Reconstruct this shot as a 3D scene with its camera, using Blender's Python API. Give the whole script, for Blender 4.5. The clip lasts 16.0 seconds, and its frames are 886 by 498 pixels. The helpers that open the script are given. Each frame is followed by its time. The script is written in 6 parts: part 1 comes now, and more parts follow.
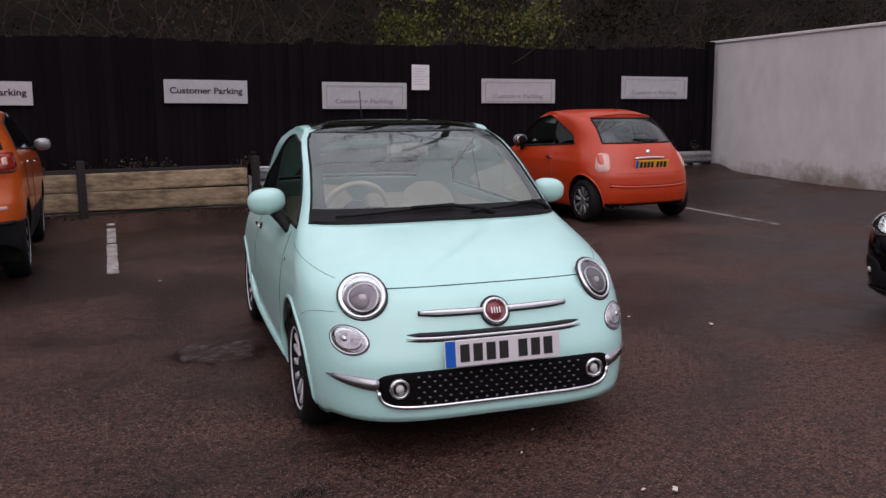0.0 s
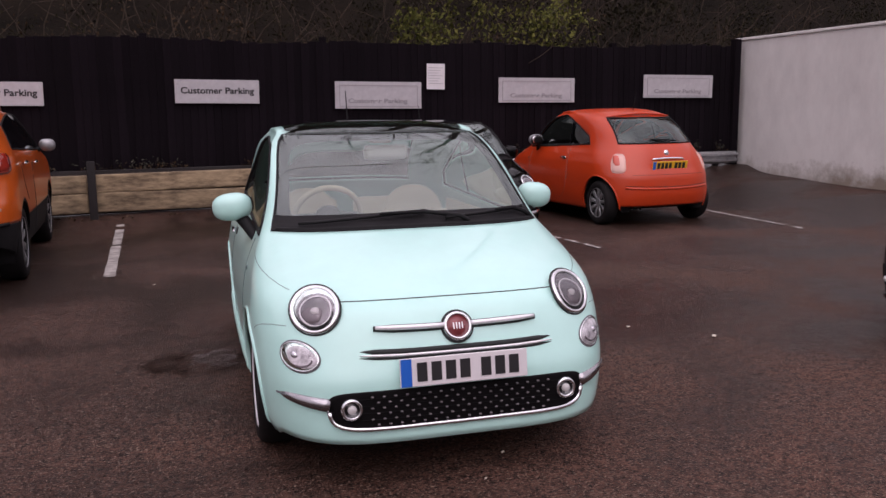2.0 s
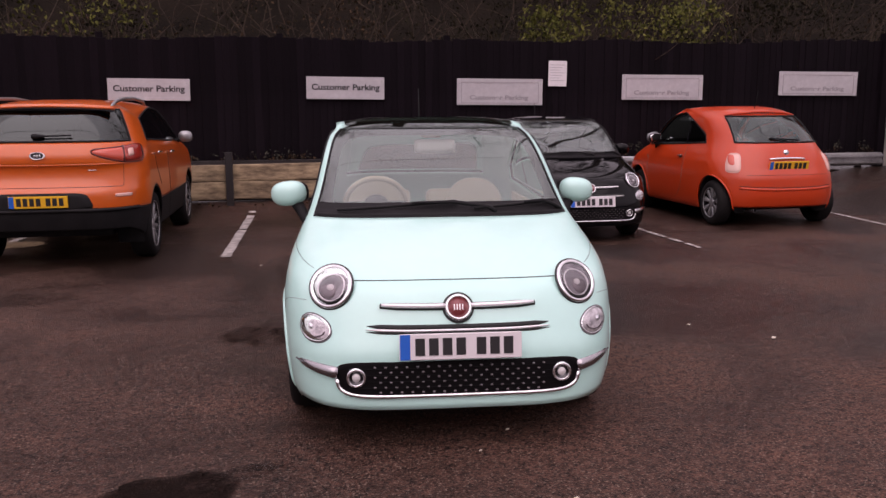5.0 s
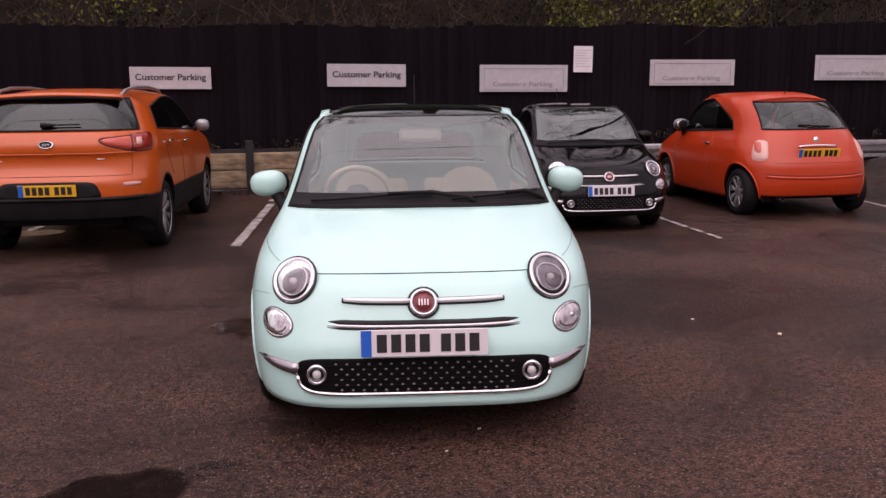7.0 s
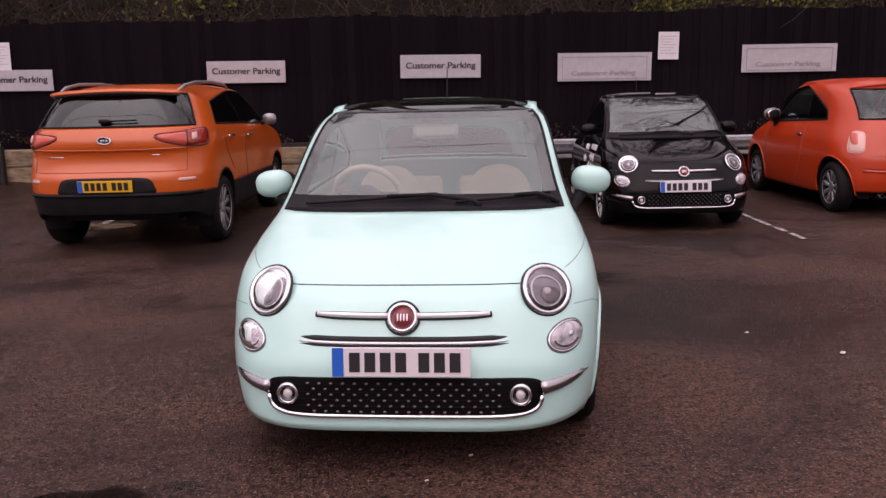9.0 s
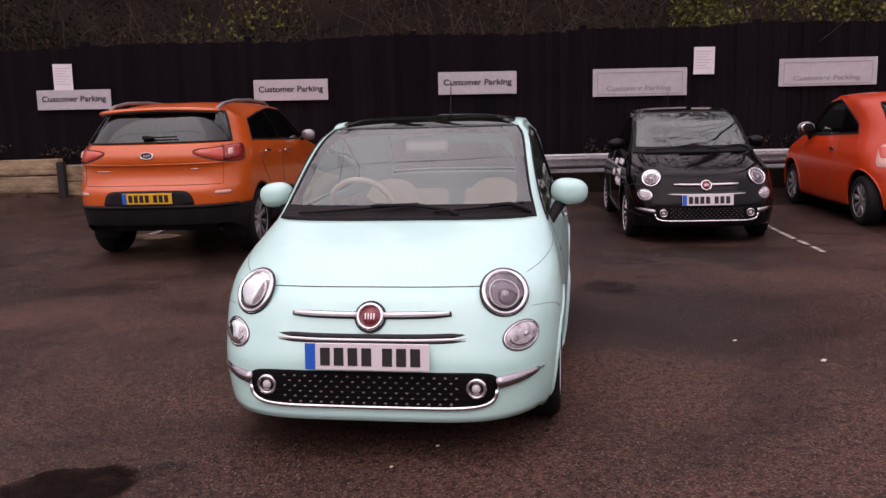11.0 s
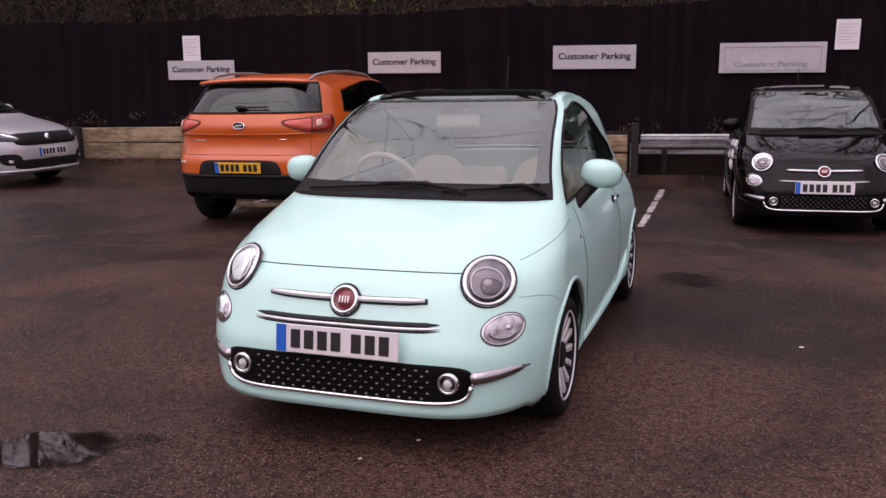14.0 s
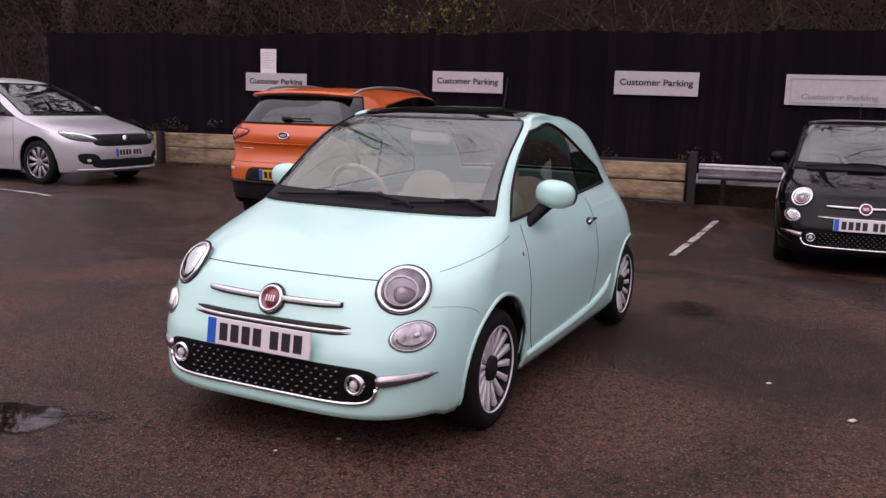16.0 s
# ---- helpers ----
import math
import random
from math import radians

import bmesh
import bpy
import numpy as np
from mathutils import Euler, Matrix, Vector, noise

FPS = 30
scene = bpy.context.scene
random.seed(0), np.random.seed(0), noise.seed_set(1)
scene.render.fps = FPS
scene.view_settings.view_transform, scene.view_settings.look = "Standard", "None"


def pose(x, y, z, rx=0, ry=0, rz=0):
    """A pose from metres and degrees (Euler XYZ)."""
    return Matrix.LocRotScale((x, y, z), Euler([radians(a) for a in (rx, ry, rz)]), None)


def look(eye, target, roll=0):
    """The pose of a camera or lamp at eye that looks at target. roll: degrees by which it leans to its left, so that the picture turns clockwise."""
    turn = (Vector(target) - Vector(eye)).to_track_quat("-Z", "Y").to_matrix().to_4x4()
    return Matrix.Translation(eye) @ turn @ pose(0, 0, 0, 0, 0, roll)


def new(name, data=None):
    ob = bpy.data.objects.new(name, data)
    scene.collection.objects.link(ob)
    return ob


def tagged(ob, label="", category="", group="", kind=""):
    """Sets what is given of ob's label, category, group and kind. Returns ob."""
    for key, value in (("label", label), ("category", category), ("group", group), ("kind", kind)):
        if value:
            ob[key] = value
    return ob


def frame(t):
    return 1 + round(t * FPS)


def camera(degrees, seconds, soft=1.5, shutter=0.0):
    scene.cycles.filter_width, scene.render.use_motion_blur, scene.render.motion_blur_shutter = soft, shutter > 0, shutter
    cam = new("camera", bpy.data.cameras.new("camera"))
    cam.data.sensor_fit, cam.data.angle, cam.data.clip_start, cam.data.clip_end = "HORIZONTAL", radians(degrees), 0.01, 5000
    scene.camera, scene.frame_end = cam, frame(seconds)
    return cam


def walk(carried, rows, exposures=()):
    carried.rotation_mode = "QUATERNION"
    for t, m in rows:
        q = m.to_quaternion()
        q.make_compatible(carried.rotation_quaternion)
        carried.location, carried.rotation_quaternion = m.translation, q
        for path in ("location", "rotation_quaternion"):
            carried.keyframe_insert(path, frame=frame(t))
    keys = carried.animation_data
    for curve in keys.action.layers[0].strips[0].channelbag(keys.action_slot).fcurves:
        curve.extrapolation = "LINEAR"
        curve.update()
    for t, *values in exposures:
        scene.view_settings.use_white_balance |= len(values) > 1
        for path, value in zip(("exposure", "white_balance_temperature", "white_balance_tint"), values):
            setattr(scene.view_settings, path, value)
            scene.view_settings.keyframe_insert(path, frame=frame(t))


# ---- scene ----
cam = camera(54.8, 16.0)

PATH = [
    (0, (0.192, 0.319, 1.542), (0.998, 2.122, 1.226), -0.6),
    (0.5, (0.293, 0.238, 1.541), (1.047, 2.061, 1.213), -0.9),
    (1, (0.388, 0.28, 1.536), (1.152, 2.101, 1.219), -1.4),
    (1.5, (0.507, 0.379, 1.542), (1.264, 2.204, 1.234), -0.8),
    (2, (0.589, 0.429, 1.547), (1.321, 2.263, 1.23), -0.7),
    (2.5, (0.736, 0.407, 1.545), (1.381, 2.268, 1.198), -0.3),
    (3, (0.874, 0.342, 1.551), (1.415, 2.236, 1.202), -0.4),
    (3.5, (0.955, 0.254, 1.549), (1.407, 2.173, 1.211), 0.0),
    (4, (0.973, 0.136, 1.548), (1.415, 2.055, 1.202), 0.0),
    (4.2, (0.981, 0.089, 1.552), (1.414, 2.014, 1.227), 0.0),
    (6.3, (1.443, -0.122, 1.532), (1.729, 1.83, 1.201), -1.6),
    (6.5, (1.454, -0.072, 1.545), (1.728, 1.879, 1.201), -1.6),
    (7, (1.509, 0.048, 1.539), (1.789, 1.997, 1.189), -0.6),
    (7.5, (1.565, 0.185, 1.558), (1.848, 2.132, 1.199), -0.6),
    (8, (1.692, 0.275, 1.55), (1.922, 2.229, 1.192), -1.4),
    (8.5, (1.91, 0.35, 1.556), (2.014, 2.311, 1.177), -1.4),
    (9, (2.055, 0.347, 1.556), (2.086, 2.313, 1.186), -1.3),
    (9.2, (2.083, 0.315, 1.553), (2.11, 2.283, 1.197), -1.4),
    (11.3, (2.561, 0.039, 1.561), (2.385, 2.003, 1.23), -1.9),
    (11.5, (2.612, 0.06, 1.554), (2.398, 2.019, 1.211), -2.0),
    (12, (2.686, 0.094, 1.54), (2.452, 2.047, 1.178), -1.8),
    (12.5, (2.724, 0.226, 1.544), (2.479, 2.178, 1.182), -1.4),
    (13, (2.795, 0.335, 1.548), (2.523, 2.279, 1.167), -1.7),
    (13.5, (2.979, 0.409, 1.545), (2.6, 2.338, 1.178), -1.5),
    (14, (3.153, 0.416, 1.529), (2.687, 2.324, 1.149), -0.9),
    (14.5, (3.306, 0.349, 1.511), (2.793, 2.247, 1.144), -0.9),
    (15, (3.47, 0.31, 1.522), (2.907, 2.192, 1.142), -0.7),
    (15.5, (3.727, 0.436, 1.507), (3.082, 2.292, 1.136), -0.7),
    (16, (3.918, 0.505, 1.514), (3.226, 2.351, 1.179), 1.4),
]
walk(cam, [(t, look(eye, target, roll)) for t, eye, target, roll in PATH],
     exposures=[(0.0, -0.36, 6150, 19), (0.5, -0.22, 6250, 21), (2.0, -0.14, 6400, 26), (3.5, -0.04, 6600, 31), (7.0, -0.03, 6800, 34), (9.0, -0.04, 6800, 34),
                (12.5, -0.03, 6600, 31), (16.0, -0.02, 6500, 29)])

# ---- world and light: an overcast winter day ----
world = bpy.data.worlds.new("world")
scene.world = world
world.use_nodes = True
wn, wl = world.node_tree.nodes, world.node_tree.links
wn.clear()
w_out = wn.new("ShaderNodeOutputWorld")
w_bg = wn.new("ShaderNodeBackground")
w_sky = wn.new("ShaderNodeTexSky")
w_sky.sky_type = "NISHITA"
w_sky.sun_disc = False
w_sky.sun_elevation, w_sky.sun_rotation = radians(38), radians(200)
w_sky.air_density, w_sky.dust_density = 1.6, 4.0
w_co = wn.new("ShaderNodeTexCoord")
w_cloud = wn.new("ShaderNodeTexNoise")
w_cloud.inputs["Scale"].default_value = 2.2
w_cloud.inputs["Detail"].default_value = 7
w_ramp = wn.new("ShaderNodeValToRGB")
w_ramp.color_ramp.elements[0].position, w_ramp.color_ramp.elements[1].position = 0.3, 0.72
w_ramp.color_ramp.elements[0].color = (8.8, 8.3, 8.6, 1)
w_ramp.color_ramp.elements[1].color = (13.8, 13.1, 13.5, 1)
w_mix = wn.new("ShaderNodeMixRGB")
w_mix.inputs["Fac"].default_value = 0.9
w_bg.inputs["Strength"].default_value = 0.085
wl.new(w_co.outputs["Generated"], w_cloud.inputs["Vector"])
wl.new(w_cloud.outputs["Fac"], w_ramp.inputs["Fac"])
wl.new(w_sky.outputs["Color"], w_mix.inputs["Color1"])
wl.new(w_ramp.outputs["Color"], w_mix.inputs["Color2"])
w_sep = wn.new("ShaderNodeSeparateXYZ")
w_grad = wn.new("ShaderNodeMapRange")
w_grad.inputs["From Min"].default_value, w_grad.inputs["From Max"].default_value = 0.0, 1.0
w_grad.inputs["To Min"].default_value, w_grad.inputs["To Max"].default_value = 0.50, 1.75
w_mul = wn.new("ShaderNodeMixRGB")
w_mul.blend_type = "MULTIPLY"
w_mul.inputs["Fac"].default_value = 1
wl.new(w_co.outputs["Generated"], w_sep.inputs["Vector"])
wl.new(w_sep.outputs["Z"], w_grad.inputs["Value"])
wl.new(w_mix.outputs["Color"], w_mul.inputs["Color1"])
wl.new(w_grad.outputs["Result"], w_mul.inputs["Color2"])
wl.new(w_mul.outputs["Color"], w_bg.inputs["Color"])
wl.new(w_bg.outputs["Background"], w_out.inputs["Surface"])

sun_data = bpy.data.lights.new("sun", "SUN")
sun_data.energy, sun_data.angle, sun_data.color = 0.9, radians(70), (1.0, 0.96, 0.92)
sun = new("sun", sun_data)
sun.matrix_world = look((-3, -8.5, 12), (0, 0, 0))


# ---- materials ----
def material(name, colour, rough=0.6, metal=0.0, coat=0.0, spec=0.5):
    m = bpy.data.materials.new(name)
    m.use_nodes = True
    b = m.node_tree.nodes["Principled BSDF"]
    b.inputs["Base Color"].default_value = (*colour, 1)
    b.inputs["Roughness"].default_value = rough
    b.inputs["Metallic"].default_value = metal
    b.inputs["Coat Weight"].default_value = coat
    b.inputs["Coat Roughness"].default_value = 0.06
    b.inputs["Specular IOR Level"].default_value = spec
    return m


def node(m, kind, **values):
    n = m.node_tree.nodes.new(kind)
    for key, value in values.items():
        n.inputs[key.replace("_", " ")].default_value = value
    return n


def join(m, a, b):
    m.node_tree.links.new(a, b)


def coords(m, scale=(1, 1, 1), local=True):
    c = node(m, "ShaderNodeTexCoord")
    p = node(m, "ShaderNodeMapping", Scale=scale)
    join(m, c.outputs["Object" if local else "Generated"], p.inputs["Vector"])
    return p.outputs["Vector"]


def mottled(m, dark, light, scale, vector=None, detail=8, low=0.35, high=0.65, bump=0.0, distance=0.01, rough=None, second=None):
    """Two-scale colour variation, with optional relief and varied gloss."""
    b = m.node_tree.nodes["Principled BSDF"]
    vector = vector or coords(m)
    fine = node(m, "ShaderNodeTexNoise", Scale=scale, Detail=detail, Roughness=0.65)
    coarse = node(m, "ShaderNodeTexNoise", Scale=second or scale / 9, Detail=4)
    join(m, vector, fine.inputs["Vector"])
    join(m, vector, coarse.inputs["Vector"])
    add = node(m, "ShaderNodeMath")
    add.operation = "ADD"
    half = node(m, "ShaderNodeMath")
    half.operation = "MULTIPLY"
    half.inputs[1].default_value = 0.5
    join(m, fine.outputs["Fac"], add.inputs[0])
    join(m, coarse.outputs["Fac"], add.inputs[1])
    join(m, add.outputs[0], half.inputs[0])
    ramp = node(m, "ShaderNodeValToRGB")
    e = ramp.color_ramp.elements
    e[0].position, e[1].position = low, high
    e[0].color, e[1].color = (*dark, 1), (*light, 1)
    join(m, half.outputs[0], ramp.inputs["Fac"])
    join(m, ramp.outputs["Color"], b.inputs["Base Color"])
    if bump:
        relief = node(m, "ShaderNodeBump", Strength=bump, Distance=distance)
        join(m, fine.outputs["Fac"], relief.inputs["Height"])
        join(m, relief.outputs["Normal"], b.inputs["Normal"])
    if rough:
        span = node(m, "ShaderNodeMapRange")
        span.inputs["From Min"].default_value, span.inputs["From Max"].default_value = 0.36, 0.62
        span.inputs["To Min"].default_value, span.inputs["To Max"].default_value = rough
        join(m, coarse.outputs["Fac"], span.inputs["Value"])
        join(m, span.outputs["Result"], b.inputs["Roughness"])
    return ramp


def varied(m, amount=0.25):
    """Lightens or darkens whole pieces by their object's random number."""
    b = m.node_tree.nodes["Principled BSDF"]
    source = b.inputs["Base Color"].links[0].from_socket
    info = node(m, "ShaderNodeObjectInfo")
    span = node(m, "ShaderNodeMapRange")
    span.inputs["To Min"].default_value, span.inputs["To Max"].default_value = 1 - amount, 1 + amount
    hsv = node(m, "ShaderNodeHueSaturation")
    join(m, info.outputs["Random"], span.inputs["Value"])
    join(m, span.outputs["Result"], hsv.inputs["Value"])
    join(m, source, hsv.inputs["Color"])
    join(m, hsv.outputs["Color"], b.inputs["Base Color"])


def paint(name, colour, rough=0.35, coat=0.8, spec=0.5):
    m = material(name, colour, rough, 0.0, coat, spec)
    dark = tuple(c * 0.93 for c in colour)
    mottled(m, dark, colour, 9, low=0.3, high=0.6, second=1.2)
    return m


def thin_glass(name, tint, ior=1.95):
    m = bpy.data.materials.new(name)
    m.use_nodes = True
    n = m.node_tree.nodes
    n.clear()
    out = node(m, "ShaderNodeOutputMaterial")
    see = node(m, "ShaderNodeBsdfTransparent", Color=(*tint, 1))
    gloss = node(m, "ShaderNodeBsdfGlossy", Roughness=0.02, Color=(0.90, 1.0, 0.96, 1))
    fresnel = node(m, "ShaderNodeFresnel", IOR=ior)
    mix = node(m, "ShaderNodeMixShader")
    join(m, fresnel.outputs[0], mix.inputs[0])
    join(m, see.outputs[0], mix.inputs[1])
    join(m, gloss.outputs[0], mix.inputs[2])
    join(m, mix.outputs[0], out.inputs["Surface"])
    return m


MINT = paint("mint_paint", (0.53, 0.86, 0.79), 0.3, 0.7)
BLACKCAR = paint("black_paint", (0.0022, 0.0021, 0.0026), 0.06, 0.0, 0.20)
RED = paint("red_paint", (0.53, 0.044, 0.005), 0.35, 0.35)
ORANGE = paint("orange_paint", (0.60, 0.100, 0.007), 0.28, 0.6)
SILVER = material("silver_paint", (0.60, 0.59, 0.65), 0.32, 0.35, 0.8)
mottled(SILVER, (0.54, 0.54, 0.57), (0.62, 0.62, 0.65), 40, second=2)
CHROME = material("chrome", (0.78, 0.78, 0.80), 0.13, 1.0)
# chrome with a diffuse share, whitened as if it mirrored bright sky
BRIGHT = material("whitened_chrome", (0.86, 0.85, 0.87), 0.3, 0.4)
GRILLE = material("grille_black", (0.004, 0.0035, 0.004), 0.7, spec=0.1)
STUD = material("grille_stud", (0.24, 0.21, 0.22), 0.4, 0.5)
ALLOY = material("alloy", (0.84, 0.83, 0.85), 0.34, 0.2)
RAILGREY = material("rail_grey", (0.30, 0.295, 0.30), 0.35, 0.5)
PLASTIC = material("black_plastic", (0.018, 0.017, 0.019), 0.65, spec=0.2)
mottled(PLASTIC, (0.006, 0.006, 0.007), (0.014, 0.013, 0.014), 60, bump=0.1, distance=0.001)
GLOSSBLACK = material("gloss_black", (0.008, 0.008, 0.010), 0.08, 0, 0.6)
RUBBER = material("rubber", (0.014, 0.013, 0.014), 0.8, spec=0.2)
mottled(RUBBER, (0.005, 0.0045, 0.005), (0.013, 0.011, 0.011), 30, bump=0.3, distance=0.002)
SEAM = material("seam", (0.012, 0.014, 0.014), 0.7)
GLASS = thin_glass("screen_glass", (0.84, 0.89, 0.85), 2.25)
TINT = thin_glass("tinted_glass", (0.13, 0.14, 0.14), 1.7)
ROOFGLASS = thin_glass("roof_glass", (0.06, 0.06, 0.065), 1.6)
DOORGLASS = thin_glass("door_glass", (0.52, 0.56, 0.54), 1.7)
PRIVACY = thin_glass("privacy_glass", (0.05, 0.05, 0.055), 1.65)
LENS = thin_glass("lamp_glass", (0.90, 0.88, 0.90), 1.4)
# chrome toned down in place of the dark ground it would mirror
STRIPCHROME = material("dimmed_strip_chrome", (0.40, 0.385, 0.40), 0.16, 1.0)
LAMPBOWL = material("lamp_bowl", (0.20, 0.17, 0.185), 0.22, 0.3)
# tones mottled into the pans imitate highlights and dark reflections in the lamps
REFLECTOR = material("lamp_reflector", (0.62, 0.58, 0.62), 0.2, 0.35)
mottled(REFLECTOR, (0.05, 0.044, 0.05), (0.40, 0.375, 0.40), 19, low=0.36, high=0.62, second=6)
DAYPAN = material("day_lamp_pan", (0.7, 0.68, 0.7), 0.2, 0.0)
mottled(DAYPAN, (0.30, 0.28, 0.30), (0.95, 0.93, 0.95), 40, low=0.36, high=0.6, second=16)
BULB = material("bulb_glass", (0.62, 0.60, 0.60), 0.1, 0.0)
DARKRED = material("dark_red_edge", (0.10, 0.012, 0.008), 0.3)
REDLENS = material("red_lamp", (0.30, 0.022, 0.012), 0.12, 0.0, 0.5)
AMBERLENS = material("amber_red_lamp", (0.58, 0.085, 0.05), 0.12, 0.0, 0.5)
PALELENS = material("pale_lamp", (0.72, 0.42, 0.36), 0.12, 0.0, 0.5)
CREAM = material("cream_trim", (0.60, 0.55, 0.44), 0.6)
mottled(CREAM, (0.68, 0.62, 0.48), (0.78, 0.72, 0.58), 60, bump=0.1, distance=0.002)
PALETRIM = material("pale_plastic", (0.80, 0.79, 0.75), 0.5)
CABIN = material("dark_cabin", (0.03, 0.029, 0.03), 0.7)
mottled(CABIN, (0.022, 0.021, 0.022), (0.042, 0.040, 0.041), 50, bump=0.1, distance=0.002)
GREYTRIM = material("grey_trim", (0.10, 0.10, 0.11), 0.7)
mottled(GREYTRIM, (0.08, 0.08, 0.09), (0.13, 0.13, 0.14), 50)
PLATEWHITE = material("white_plate", (0.74, 0.70, 0.72), 0.35)
PLATEYELLOW = material("yellow_plate", (0.80, 0.44, 0.02), 0.35)
PLATEBLUE = material("blue_band", (0.01, 0.12, 0.55), 0.35)
INK = material("black_ink", (0.015, 0.014, 0.016), 0.5)
PALEINK = material("pale_ink", (0.50, 0.48, 0.50), 0.6)
FAINTINK = material("faded_ink", (0.30, 0.285, 0.30), 0.6)
BADGERED = material("badge_red", (0.20, 0.035, 0.04), 0.25, 0.2, 0.6)
STEEL = material("galvanised_steel", (0.42, 0.42, 0.43), 0.45, 0.8)
mottled(STEEL, (0.26, 0.26, 0.27), (0.50, 0.50, 0.51), 14, bump=0.1, distance=0.002, second=2)
GAP = material("panel_gap", (0.09, 0.13, 0.125), 0.7)
DECAL = material("white_decal", (0.72, 0.70, 0.72), 0.4)

SIGN = material("sign_board", (0.62, 0.59, 0.63), 0.45)
mottled(SIGN, (0.42, 0.40, 0.42), (0.53, 0.51, 0.53), 12, second=1.6)
PAPER = material("laminated_paper", (0.72, 0.69, 0.71), 0.3)
mottled(PAPER, (0.72, 0.69, 0.71), (0.80, 0.77, 0.79), 25)

FENCE = material("dark_stained_board", (0.02, 0.017, 0.02), 0.9, spec=0.08)
mottled(FENCE, (0.0042, 0.0028, 0.0042), (0.0100, 0.0070, 0.0096), 9, coords(FENCE, (9, 9, 0.8)), bump=0.5, distance=0.004)
varied(FENCE, 0.22)
TIMBER = material("weathered_sleeper", (0.40, 0.31, 0.20), 0.85)
mottled(TIMBER, (0.125, 0.088, 0.054), (0.41, 0.305, 0.185), 6, coords(TIMBER, (1.0, 4, 3.5)), low=0.40, high=0.62, bump=0.6, distance=0.01, second=1.8)
varied(TIMBER, 0.15)
POST = material("dark_post", (0.03, 0.024, 0.024), 0.85)
mottled(POST, (0.008, 0.006, 0.007), (0.022, 0.017, 0.017), 8, coords(POST, (8, 8, 1)), bump=0.4, distance=0.004)

WALL = material("white_painted_render", (0.74, 0.71, 0.72), 0.8)
mottled(WALL, (0.60, 0.575, 0.555), (0.74, 0.715, 0.69), 3.0, coords(WALL, (1, 1, 0.5)), low=0.32, high=0.55, bump=0.25, distance=0.01, second=0.5)


def splashed(m, soil, height):
    """Mud splashed and wicked up the foot of a wall in an uneven band."""
    b = m.node_tree.nodes["Principled BSDF"]
    source = b.inputs["Base Color"].links[0].from_socket
    v = coords(m)
    ragged = node(m, "ShaderNodeTexNoise", Scale=2.2, Detail=7, Roughness=0.7)
    join(m, v, ragged.inputs["Vector"])
    xyz = node(m, "ShaderNodeSeparateXYZ")
    join(m, v, xyz.inputs["Vector"])
    reach = node(m, "ShaderNodeMapRange")
    reach.inputs["From Min"].default_value, reach.inputs["From Max"].default_value = 0.2, height
    reach.inputs["To Min"].default_value, reach.inputs["To Max"].default_value = 0.28, -0.30
    join(m, xyz.outputs["Z"], reach.inputs["Value"])
    add = node(m, "ShaderNodeMath")
    join(m, ragged.outputs["Fac"], add.inputs[0])
    join(m, reach.outputs["Result"], add.inputs[1])
    ramp = node(m, "ShaderNodeMapRange")
    ramp.inputs["From Min"].default_value, ramp.inputs["From Max"].default_value = 0.46, 0.80
    ramp.inputs["To Max"].default_value = 0.85
    join(m, add.outputs[0], ramp.inputs["Value"])
    mix = node(m, "ShaderNodeMixRGB")
    mix.inputs["Color2"].default_value = (*soil, 1)
    join(m, ramp.outputs["Result"], mix.inputs["Fac"])
    join(m, source, mix.inputs["Color1"])
    join(m, mix.outputs["Color"], b.inputs["Base Color"])


splashed(WALL, (0.20, 0.155, 0.11), 1.0)
# kept pale so the unseen south wall throws light on the car fronts
BACKWALL = material("plain_pale_render", (0.45, 0.43, 0.41), 0.85)
mottled(BACKWALL, (0.40, 0.38, 0.36), (0.52, 0.50, 0.48), 6, bump=0.3)
LINEPAINT = material("worn_line_paint", (0.55, 0.52, 0.49), 0.6)
mottled(LINEPAINT, (0.10, 0.08, 0.07), (0.50, 0.47, 0.44), 14, low=0.38, high=0.58, second=5)


def damp_film(name, rough=0.28, low=0.1, high=0.75, colour=(0.012, 0.008, 0.007), soft=0.5):
    m = material(name, colour, rough)
    b = m.node_tree.nodes["Principled BSDF"]
    v = coords(m)
    spread = node(m, "ShaderNodeTexNoise", Scale=7, Detail=6, Roughness=0.7)
    join(m, v, spread.inputs["Vector"])
    span = node(m, "ShaderNodeMapRange")
    span.inputs["From Min"].default_value, span.inputs["From Max"].default_value = 0.38, 0.6
    span.inputs["To Min"].default_value, span.inputs["To Max"].default_value = low, high
    join(m, spread.outputs["Fac"], span.inputs["Value"])
    spot = node(m, "ShaderNodeTexCoord")
    place = node(m, "ShaderNodeMapping", Scale=(2, 2, 0), Location=(-1, -1, 0))
    shore = node(m, "ShaderNodeTexGradient")
    shore.gradient_type = "SPHERICAL"
    fade = node(m, "ShaderNodeMapRange")
    fade.inputs["From Min"].default_value, fade.inputs["From Max"].default_value = 0.04, soft
    thin = node(m, "ShaderNodeMath")
    thin.operation = "MULTIPLY"
    join(m, spot.outputs["Generated"], place.inputs["Vector"])
    join(m, place.outputs["Vector"], shore.inputs["Vector"])
    join(m, shore.outputs["Fac"], fade.inputs["Value"])
    join(m, span.outputs["Result"], thin.inputs[0])
    join(m, fade.outputs["Result"], thin.inputs[1])
    join(m, thin.outputs[0], b.inputs["Alpha"])
    return m


